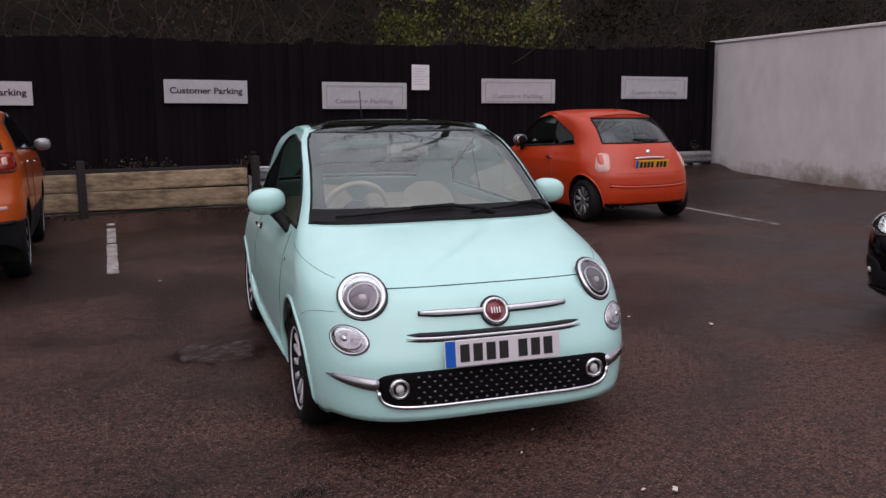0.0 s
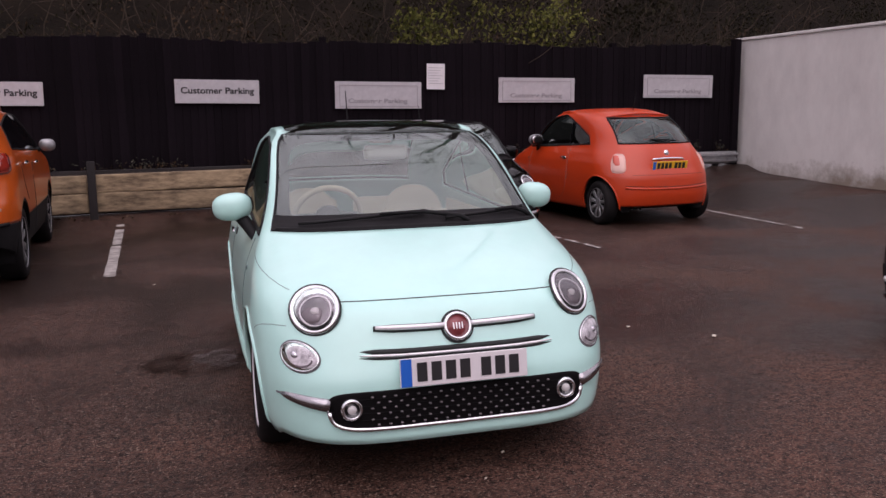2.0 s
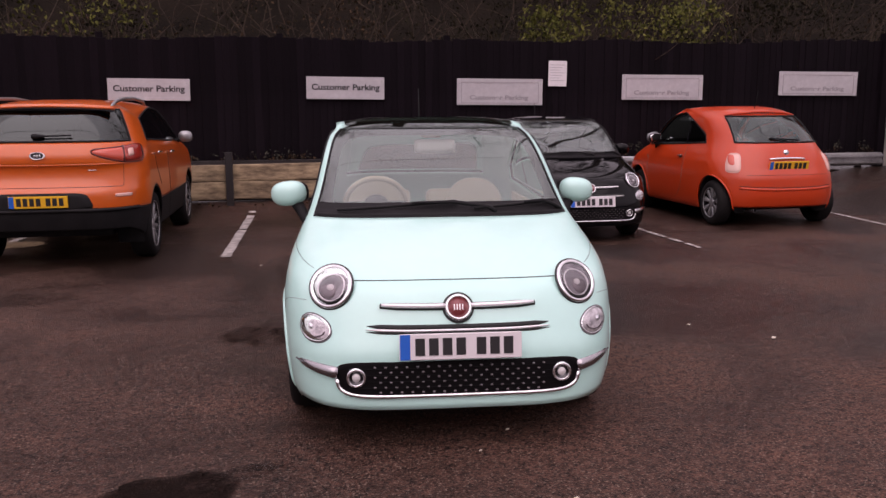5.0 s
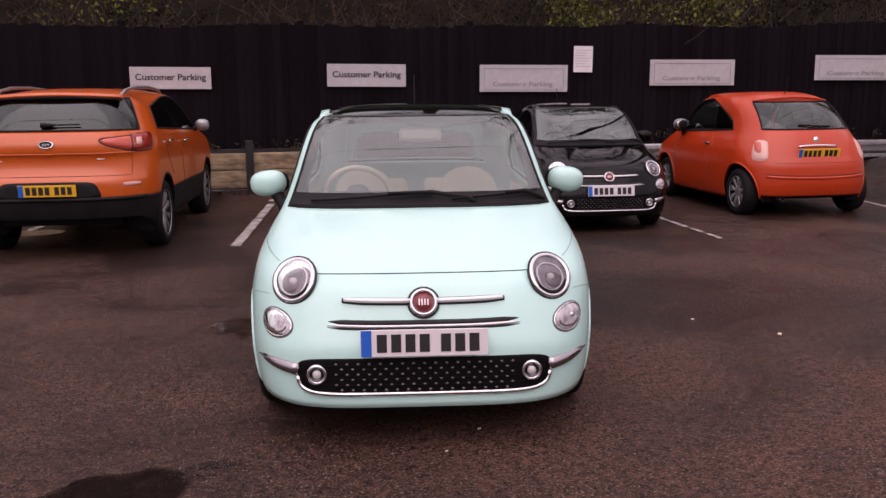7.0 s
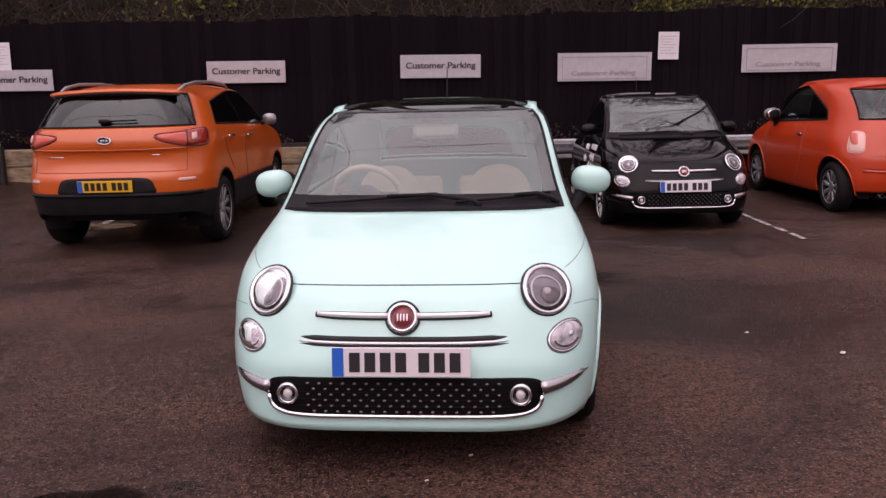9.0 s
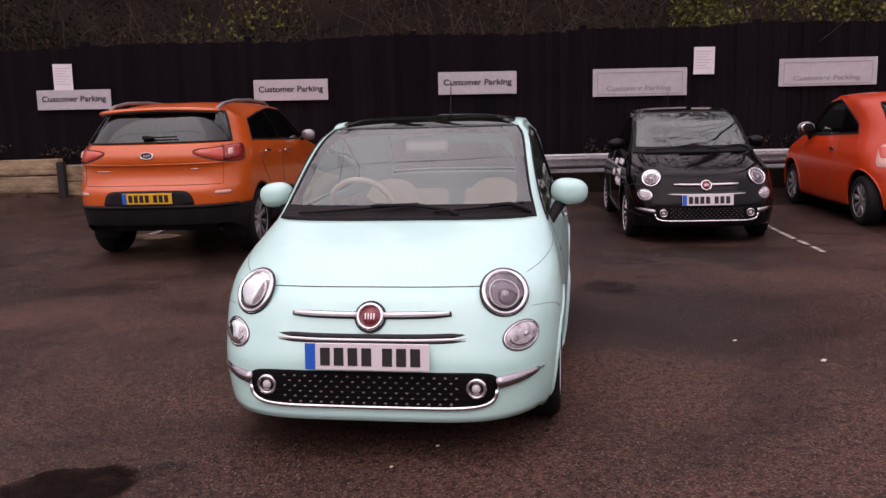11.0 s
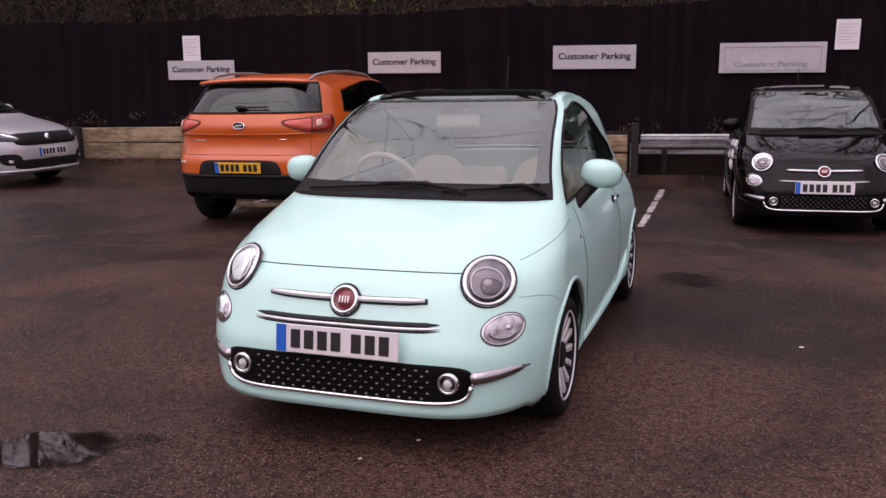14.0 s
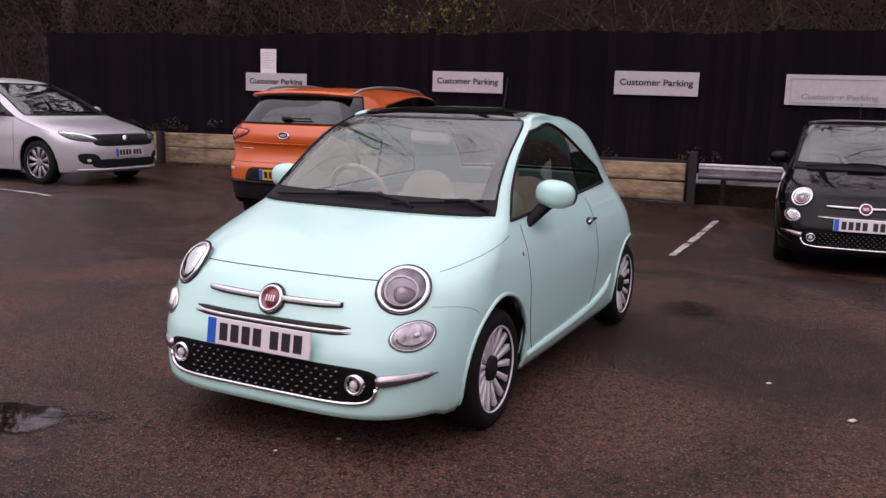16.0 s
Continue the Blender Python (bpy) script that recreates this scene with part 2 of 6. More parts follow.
DAMP = damp_film("damp_film")
WATER = damp_film("puddle_water", 0.03, 0.55, 1.0, soft=0.22)
FILM = damp_film("water_film", 0.07, 0.0, 0.75, (0.028, 0.017, 0.013), 0.35)
LITTER = material("pale_litter", (0.62, 0.55, 0.46), 0.7)

TARMAC = material("damp_tarmac", (0.05, 0.04, 0.036), 0.5, spec=0.22)


def build_tarmac(m):
    b = m.node_tree.nodes["Principled BSDF"]
    v = coords(m)
    patch = node(m, "ShaderNodeTexNoise", Scale=0.62, Detail=4, Roughness=0.52, Distortion=0.6)
    fine = node(m, "ShaderNodeTexNoise", Scale=22, Detail=9, Roughness=0.78)
    chips = node(m, "ShaderNodeTexVoronoi", Scale=95)
    for n in (patch, fine, chips):
        join(m, v, n.inputs["Vector"])
    base = node(m, "ShaderNodeValToRGB")
    e = base.color_ramp.elements
    e[0].position, e[1].position = 0.33, 0.67
    e[0].color, e[1].color = (0.0095, 0.0049, 0.0040, 1), (0.059, 0.0303, 0.0224, 1)
    blotch = node(m, "ShaderNodeTexNoise", Scale=6.0, Detail=5, Roughness=0.6)
    join(m, v, blotch.inputs["Vector"])
    both = node(m, "ShaderNodeMixRGB")
    both.inputs["Fac"].default_value = 0.27
    join(m, patch.outputs["Fac"], both.inputs["Color1"])
    join(m, blotch.outputs["Fac"], both.inputs["Color2"])
    # ragged damp sheets, weighted along y so the colour darkens towards the fence
    sheet_noise = node(m, "ShaderNodeTexNoise", Scale=0.35, Detail=6, Roughness=0.6)
    join(m, v, sheet_noise.inputs["Vector"])
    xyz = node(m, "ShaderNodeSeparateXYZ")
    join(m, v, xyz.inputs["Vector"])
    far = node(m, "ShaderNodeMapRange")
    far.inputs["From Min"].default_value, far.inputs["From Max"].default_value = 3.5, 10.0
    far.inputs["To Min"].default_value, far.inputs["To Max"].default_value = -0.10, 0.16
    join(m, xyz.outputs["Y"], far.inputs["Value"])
    sheet_depth = node(m, "ShaderNodeMath")
    join(m, sheet_noise.outputs["Fac"], sheet_depth.inputs[0])
    join(m, far.outputs["Result"], sheet_depth.inputs[1])
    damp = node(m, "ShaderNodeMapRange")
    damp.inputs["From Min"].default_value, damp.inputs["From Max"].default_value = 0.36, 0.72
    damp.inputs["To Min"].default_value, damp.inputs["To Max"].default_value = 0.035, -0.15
    join(m, sheet_depth.outputs[0], damp.inputs["Value"])
    depth_tone = node(m, "ShaderNodeMath")
    join(m, both.outputs["Color"], depth_tone.inputs[0])
    join(m, damp.outputs["Result"], depth_tone.inputs[1])
    join(m, depth_tone.outputs[0], base.inputs["Fac"])
    grain = node(m, "ShaderNodeValToRGB")
    e = grain.color_ramp.elements
    e[0].position, e[1].position = 0.42, 0.59
    e[0].color, e[1].color = (0.14, 0.14, 0.14, 1), (2.7, 2.6, 2.5, 1)
    speck = node(m, "ShaderNodeTexNoise", Scale=75, Detail=3, Roughness=0.6)
    join(m, v, speck.inputs["Vector"])
    stony = node(m, "ShaderNodeMixRGB")
    stony.inputs["Fac"].default_value = 0.4
    join(m, fine.outputs["Fac"], stony.inputs["Color1"])
    join(m, speck.outputs["Fac"], stony.inputs["Color2"])
    join(m, stony.outputs["Color"], grain.inputs["Fac"])
    mul = node(m, "ShaderNodeMixRGB")
    mul.blend_type = "MULTIPLY"
    mul.inputs["Fac"].default_value = 1
    join(m, base.outputs["Color"], mul.inputs["Color1"])
    join(m, grain.outputs["Color"], mul.inputs["Color2"])
    # pale stones, whose brightness also stands in for glints off wet ones
    stone_glint = node(m, "ShaderNodeTexNoise", Scale=72, Detail=3, Roughness=0.6)
    join(m, v, stone_glint.inputs["Vector"])
    few = node(m, "ShaderNodeValToRGB")
    few.color_ramp.elements[0].position, few.color_ramp.elements[1].position = 0.57, 0.67
    few.color_ramp.elements[1].color = (0.75, 0.75, 0.75, 1)
    join(m, stone_glint.outputs["Fac"], few.inputs["Fac"])
    pale = node(m, "ShaderNodeMixRGB")
    pale.inputs["Color2"].default_value = (0.24, 0.175, 0.135, 1)
    join(m, few.outputs["Color"], pale.inputs["Fac"])
    join(m, mul.outputs["Color"], pale.inputs["Color1"])
    join(m, pale.outputs["Color"], b.inputs["Base Color"])
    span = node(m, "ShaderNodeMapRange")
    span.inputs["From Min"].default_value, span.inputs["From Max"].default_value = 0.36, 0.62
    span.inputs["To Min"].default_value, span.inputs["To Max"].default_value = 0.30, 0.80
    join(m, depth_tone.outputs[0], span.inputs["Value"])
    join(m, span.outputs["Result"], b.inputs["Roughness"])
    relief = node(m, "ShaderNodeBump", Strength=0.5, Distance=0.012)
    join(m, chips.outputs["Distance"], relief.inputs["Height"])
    rough2 = node(m, "ShaderNodeBump", Strength=0.3, Distance=0.02)
    join(m, fine.outputs["Fac"], rough2.inputs["Height"])
    join(m, relief.outputs["Normal"], rough2.inputs["Normal"])
    join(m, rough2.outputs["Normal"], b.inputs["Normal"])


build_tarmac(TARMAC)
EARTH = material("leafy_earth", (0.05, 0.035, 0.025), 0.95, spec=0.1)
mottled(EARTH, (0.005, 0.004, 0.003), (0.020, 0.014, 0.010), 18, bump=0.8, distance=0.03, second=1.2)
BARK = material("bark", (0.06, 0.045, 0.035), 0.9)
mottled(BARK, (0.03, 0.022, 0.018), (0.09, 0.07, 0.055), 20, bump=0.6, distance=0.02)
TWIG = material("dry_twig", (0.12, 0.085, 0.055), 0.85)
mottled(TWIG, (0.022, 0.014, 0.010), (0.085, 0.057, 0.037), 30)


def leaf_material(name, low, high):
    m = material(name, low, 0.8, spec=0.12)
    b = m.node_tree.nodes["Principled BSDF"]
    geo = node(m, "ShaderNodeNewGeometry")
    ramp = node(m, "ShaderNodeValToRGB")
    e = ramp.color_ramp.elements
    e[0].color, e[1].color = (*low, 1), (*high, 1)
    join(m, geo.outputs["Random Per Island"], ramp.inputs["Fac"])
    join(m, ramp.outputs["Color"], b.inputs["Base Color"])
    return m


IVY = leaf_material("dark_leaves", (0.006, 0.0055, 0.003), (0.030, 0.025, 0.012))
OLIVE = leaf_material("olive_leaves", (0.05, 0.06, 0.012), (0.16, 0.155, 0.04))
SPRIG = leaf_material("grey_green_sprigs", (0.018, 0.019, 0.014), (0.12, 0.115, 0.09))
DEAD = leaf_material("dead_leaves", (0.020, 0.012, 0.007), (0.092, 0.058, 0.033))


# ---- mesh helpers ----
def curve(*pts):
    """A smooth monotone curve through a few (z, value) pairs."""
    xs = np.array([p[0] for p in pts], float)
    ys = np.array([p[1] for p in pts], float)
    if len(xs) == 1:
        return lambda z: np.full(np.shape(z), ys[0]) if np.ndim(z) else ys[0]
    h = np.diff(xs)
    d = np.diff(ys) / h
    m = np.zeros(len(xs))
    m[0], m[-1] = d[0], d[-1]
    for i in range(1, len(xs) - 1):
        if d[i - 1] * d[i] > 0:
            a, b = 2 * h[i] + h[i - 1], h[i] + 2 * h[i - 1]
            m[i] = (a + b) / (a / d[i - 1] + b / d[i])

    def f(z):
        z = np.clip(np.asarray(z, float), xs[0], xs[-1])
        i = np.clip(np.searchsorted(xs, z) - 1, 0, len(h) - 1)
        t = (z - xs[i]) / h[i]
        return (ys[i] * (1 + 2 * t) * (1 - t) ** 2 + h[i] * m[i] * t * (1 - t) ** 2
                + ys[i + 1] * t * t * (3 - 2 * t) + h[i] * m[i + 1] * t * t * (t - 1))
    return f


def mesh_of(name, verts, faces, mat, smooth=True, mats=None, index=None):
    me = bpy.data.meshes.new(name)
    me.from_pydata([tuple(map(float, v)) for v in verts], [], [tuple(f) for f in faces])
    for m in (mats or [mat]):
        me.materials.append(m)
    if index is not None:
        me.polygons.foreach_set("material_index", index)
    if smooth:
        me.polygons.foreach_set("use_smooth", [True] * len(me.polygons))
    me.update()
    return me


def part(name, geo, mat, parent=None, label="", smooth=True, at=None):
    """Links one mesh object under a thing or a part. geo: (verts, faces) or a mesh that is shared."""
    me = geo if isinstance(geo, bpy.types.Mesh) else mesh_of(name, geo[0], geo[1], mat, smooth)
    ob = new(name, me)
    if parent is not None:
        ob.parent = parent
    if at is not None:
        ob.matrix_basis = at
    if label:
        ob["label"] = label
    return ob


def thing(name, m, label, category, group="", kind=""):
    ob = new(name)
    ob.empty_display_size = 0.2
    ob.matrix_world = m
    return tagged(ob, label, category, group, kind)


def moved(geo, m):
    return [m @ Vector(v) for v in geo[0]], geo[1]


def merged(*geos):
    verts, faces = [], []
    for v, f in geos:
        k = len(verts)
        verts.extend(v)
        faces.extend([tuple(i + k for i in q) for q in f])
    return verts, faces


def box(sx, sy, sz, bevel=0.0, centre=(0, 0, 0), segments=2):
    bm = bmesh.new()
    bmesh.ops.create_cube(bm, size=1)
    for v in bm.verts:
        v.co = Vector((v.co.x * sx, v.co.y * sy, v.co.z * sz))
    if bevel:
        bmesh.ops.bevel(bm, geom=bm.edges[:], offset=bevel, segments=segments, profile=0.6, affect="EDGES")
    bm.verts.index_update()
    verts = [v.co + Vector([float(c) for c in centre]) for v in bm.verts]
    faces = [[v.index for v in f.verts] for f in bm.faces]
    bm.free()
    return verts, faces


def lathe(profile, n=32, turn=None):
    """Turns (radius, height) pairs about z."""
    verts, faces = [], []
    for r, h in profile:
        for i in range(n):
            a = 2 * math.pi * i / n
            verts.append(Vector((r * math.cos(a), r * math.sin(a), h)))
    for j in range(len(profile) - 1):
        for i in range(n):
            k = (i + 1) % n
            faces.append((j * n + i, j * n + k, (j + 1) * n + k, (j + 1) * n + i))
    return (verts, faces) if turn is None else moved((verts, faces), turn)


def tube(path, radius, n=6, closed=False, flat=1.0):
    """A tube along a path; radius may be a list; flat squeezes it along z."""
    path = [Vector([float(c) for c in p]) for p in path]
    count = len(path)
    radii = [float(r) for r in radius] if isinstance(radius, (list, tuple)) else [float(radius)] * count
    verts, faces = [], []
    up = Vector((0.13, 0.21, 1)).normalized()
    for i, p in enumerate(path):
        a = path[(i - 1) % count] if closed or i > 0 else p
        b = path[(i + 1) % count] if closed or i < count - 1 else p
        way = (b - a).normalized() if (b - a).length > 1e-9 else Vector((0, 1, 0))
        side = way.cross(up)
        side = side.normalized() if side.length > 1e-3 else Vector((1, 0, 0))
        top = side.cross(way)
        for k in range(n):
            t = 2 * math.pi * (k + 0.5) / n
            verts.append(p + radii[i] * (math.cos(t) * side + math.sin(t) * flat * top))
    for i in range(count if closed else count - 1):
        j = (i + 1) % count
        for k in range(n):
            m = (k + 1) % n
            faces.append((i * n + k, i * n + m, j * n + m, j * n + k))
    if not closed:
        faces.append(tuple(range(n - 1, -1, -1)))
        faces.append(tuple((count - 1) * n + k for k in range(n)))
    return verts, faces


def ball(rx, ry, rz, centre=(0, 0, 0), n=20, m=12, power=1.0):
    verts, faces = [], []
    for j in range(m + 1):
        b = math.pi * j / m
        for i in range(n):
            a = 2 * math.pi * i / n
            s, c = math.sin(b) ** power, math.cos(b)
            c = math.copysign(abs(c) ** power, c)
            verts.append(Vector((rx * s * math.cos(a), ry * s * math.sin(a), rz * c)) + Vector(centre))
    for j in range(m):
        for i in range(n):
            k = (i + 1) % n
            faces.append((j * n + i, (j + 1) * n + i, (j + 1) * n + k, j * n + k))
    return verts, faces


def words(text, size, mat, name="lettering"):
    """Text as a mesh, lying in x and y, centred, width by size."""
    cu = bpy.data.curves.new(name, "FONT")
    cu.body, cu.size, cu.align_x, cu.align_y, cu.extrude, cu.offset = text, size, "CENTER", "CENTER", 0.001, 0.0035
    ob = bpy.data.objects.new(name, cu)
    scene.collection.objects.link(ob)
    bpy.context.view_layer.update()
    me = bpy.data.meshes.new_from_object(ob.evaluated_get(bpy.context.evaluated_depsgraph_get()))
    bpy.data.objects.remove(ob)
    bpy.data.curves.remove(cu)
    me.materials.clear()
    me.materials.append(mat)
    return me


def word_meshes(text, size, mat):
    """The same line of text, cut at its widest gap into a mesh for each of its two words."""
    whole = words(text, size, mat)
    xs = sorted(v.co.x for v in whole.vertices)
    k = max(range(len(xs) - 1), key=lambda i: xs[i + 1] - xs[i])
    cut = (xs[k] + xs[k + 1]) / 2
    out = []
    for side in (-1, 1):
        bm = bmesh.new()
        bm.from_mesh(whole)
        bmesh.ops.delete(bm, geom=[v for v in bm.verts if (v.co.x - cut) * side < 0], context="VERTS")
        me = bpy.data.meshes.new("lettering")
        bm.to_mesh(me)
        bm.free()
        me.materials.append(mat)
        out.append(me)
    bpy.data.meshes.remove(whole)
    return out


# ---- car bodies: level outlines stacked from sill to roof; the front is at y = 0 and faces -y ----
class Shell:
    """yf, yr: nose and tail on the centre line; y1, y2: where the flank begins and ends; w: half width;
    pf, pr: squareness of the ends; all by height."""

    def __init__(self, yf, y1, y2, yr, w, pf, pr, bulge=0.012):
        self.yf, self.y1, self.y2, self.yr, self.w, self.pf, self.pr, self.bulge = yf, y1, y2, yr, w, pf, pr, bulge

    def front(self, x, z):
        t = np.clip(np.abs(x) / self.w(z), 0, 1) ** self.pf(z)
        return self.yf(z) + (self.y1(z) - self.yf(z)) * (1 - np.sqrt(1 - t))

    def rear(self, x, z):
        t = np.clip(np.abs(x) / self.w(z), 0, 1) ** self.pr(z)
        return self.yr(z) - (self.yr(z) - self.y2(z)) * (1 - np.sqrt(1 - t))

    def side(self, y, z):
        y1, y2, w = self.y1(z), self.y2(z), self.w(z)
        if y < y1:
            return w * max(0.0, 1 - ((y1 - y) / (y1 - self.yf(z))) ** 2) ** (1 / self.pf(z))
        if y > y2:
            return w * max(0.0, 1 - ((y - y2) / (self.yr(z) - y2)) ** 2) ** (1 / self.pr(z))
        return w + self.bulge * math.sin(math.pi * (y - y1) / (y2 - y1)) ** 2

    def arc(self, end, b, z):
        """The corner at angle b: 0 on the centre line, a right angle on the flank."""
        s, c = max(math.sin(b), 0), max(math.cos(b), 0)
        if end == "front":
            return self.w(z) * s ** (2 / self.pf(z)), self.yf(z) + (self.y1(z) - self.yf(z)) * (1 - c)
        return self.w(z) * s ** (2 / self.pr(z)), self.yr(z) - (self.yr(z) - self.y2(z)) * (1 - c)

    def angle(self, end, x, z):
        p = (self.pf if end == "front" else self.pr)(z)
        return math.asin(min(1, abs(x) / float(self.w(z))) ** (p / 2))

    def at(self, end, sgn, b, z):
        b, z = float(b), float(z)
        if end == "side":
            return Vector((float(sgn * self.side(b, z)), b, z))
        x, y = self.arc(end, abs(b), z)
        return Vector((float(math.copysign(x, b) if sgn == 0 else sgn * x), float(y), z))

    def normal(self, end, sgn, b, z):
        e = 0.004
        du = self.at(end, sgn, b + e, z) - self.at(end, sgn, b - e, z)
        dv = self.at(end, sgn, b, z + e) - self.at(end, sgn, b, z - e)
        n = du.cross(dv).normalized()
        p = self.at(end, sgn, b, z)
        out = p - Vector((0, 1.7, z - 0.1))
        return n if n.dot(out) > 0 else -n


def blob(sh, end, sgn, bc, zc, db, dz, height=0.01, power=2.0, shear=0.0, slope=0.0, n=40, m=8, lift=0.002, taper=0.0, shape=None, plane=None):
    """A raised rounded patch that lies on the body."""
    verts, faces = [], []
    n = len(shape) if shape else n

    def spot(r, t):
        if shape:
            k = int(round(t / (2 * math.pi) * n)) % n
            return bc + r * db * shape[k][0], zc + r * dz * shape[k][1]
        c, s = math.cos(t), math.sin(t)
        u = r * math.copysign(abs(c) ** (2 / power), c)
        v = r * math.copysign(abs(s) ** (2 / power), s)
        u *= 1 + taper * v
        return bc + db * u + shear * v, zc + dz * v + slope * u

    verts.append(sh.at(end, sgn, bc, zc) + sh.normal(end, sgn, bc, zc) * (height + lift))
    for j in range(1, m + 1):
        r = j / m
        for i in range(n):
            b, z = spot(r, 2 * math.pi * i / n)
            verts.append(sh.at(end, sgn, b, z) + sh.normal(end, sgn, b, z) * (lift + height * (1 - r ** 4)))
    for i in range(n):
        faces.append((0, 1 + i, 1 + (i + 1) % n))
    for j in range(m - 1):
        for i in range(n):
            k = (i + 1) % n
            faces.append((1 + j * n + i, 1 + (j + 1) * n + i, 1 + (j + 1) * n + k, 1 + j * n + k))
    k = len(verts)
    for i in range(n):
        b, z = spot(1.0, 2 * math.pi * i / n)
        verts.append(sh.at(end, sgn, b, z) - sh.normal(end, sgn, b, z) * 0.012)
    for i in range(n):
        j = (i + 1) % n
        faces.append((1 + (m - 1) * n + i, k + i, k + j, 1 + (m - 1) * n + j))
    if plane:
        c, f, amount, off = plane
        c, f = Vector((sgn * c.x, c.y, c.z)), Vector((sgn * f.x, f.y, f.z))
        for i in range(k):
            verts[i] = verts[i] + f * (amount * ((c - verts[i]).dot(f)) + off)
    rim = [verts[1 + (m - 1) * n + i] for i in range(n)]
    return (verts, faces), rim


def outline(sh, end, bc, zc, ra, rb, facing, tilt=0.0, n=36):
    """Steps (db, dz) from a spot on the body to a true ellipse round it."""
    c, up = sh.at(end, 1, bc, zc), Vector(facing).normalized()
    e1 = sh.at(end, 1, bc + 0.01, zc) - sh.at(end, 1, bc - 0.01, zc)
    e1 = (e1 - up * e1.dot(up)).normalized()
    e2 = up.cross(e1)
    e2 = e2 if e2.z > 0 else -e2
    a = radians(tilt)
    e1, e2 = e1 * math.cos(a) + e2 * math.sin(a), e2 * math.cos(a) - e1 * math.sin(a)
    out, b, z = [], bc, zc
    for i in range(n):
        t = 2 * math.pi * i / n
        u, v = ra * math.cos(t), rb * math.sin(t)
        b, z = (bc + 0.5 * (b - bc), zc + 0.5 * (z - zc)) if i == 0 else (b, z)
        for _ in range(5):
            p = sh.at(end, 1, b, z)
            du = (sh.at(end, 1, b + 0.004, z) - p) / 0.004
            dv = (sh.at(end, 1, b, z + 0.004) - p) / 0.004
            f0, f1 = (p - c).dot(e1) - u, (p - c).dot(e2) - v
            j00, j01, j10, j11 = du.dot(e1), dv.dot(e1), du.dot(e2), dv.dot(e2)
            det = j00 * j11 - j01 * j10
            b = min(1.54, max(0.02, b - (j11 * f0 - j01 * f1) / det))
            z -= (j00 * f1 - j10 * f0) / det
        out.append((b - bc, z - zc))
    return out


def lamp_plane(sh, end, bc, zc, shape, facing, amount):
    """Draws a lamp towards a plane that faces one way, and far enough out to clear the body."""
    c, f = sh.at(end, 1, bc, zc), Vector(facing).normalized()
    ahead = max((sh.at(end, 1, bc + a, zc + b) - c).dot(f) for a, b in shape)
    return c, f, amount, amount * ahead


def dense(spots):
    """A smooth run of spots through a few."""
    f = [curve(*[(float(i), float(q[k])) for i, q in enumerate(spots)]) for k in (0, 1)]
    return [(float(f[0](t)), float(f[1](t))) for t in np.linspace(0, len(spots) - 1, (len(spots) - 1) * 6 + 1)]


def on_body(sh, end, sgn, spots, radius, lift=0.0, n=6, flat=1.0):
    """A thin line along the body through (b, z) spots."""
    path = []
    if end == "side":
        spots = dense(spots)
        if isinstance(radius, (list, tuple)):
            radius = [a + (c - a) * k / 6 for a, c in zip(radius, radius[1:]) for k in range(6)] + [radius[-1]]
    for b, z in spots:
        path.append(sh.at(end, sgn, b, z) + sh.normal(end, sgn, b, z) * lift)
    return tube(path, radius, n, flat=flat)


def rounded(corners, n):
    """Points spaced along a closed outline whose corners are softened."""
    pts = [Vector(c) for c in corners]
    for _ in range(2):
        pts = [q for a, b in zip(pts, pts[1:] + pts[:1]) for q in (a.lerp(b, 0.25), a.lerp(b, 0.75))]
    steps = [0.0]
    for a, b in zip(pts, pts[1:] + pts[:1]):
        steps.append(steps[-1] + (b - a).length)
    out = []
    for i in range(n):
        d = steps[-1] * i / n
        k = max(j for j in range(len(pts)) if steps[j] <= d)
        t = (d - steps[k]) / (steps[k + 1] - steps[k])
        out.append(tuple(pts[k].lerp(pts[(k + 1) % len(pts)], t)))
    return out


def line(a, b, n):
    return [(a[0] + (b[0] - a[0]) * i / n, a[1] + (b[1] - a[1]) * i / n) for i in range(n + 1)]


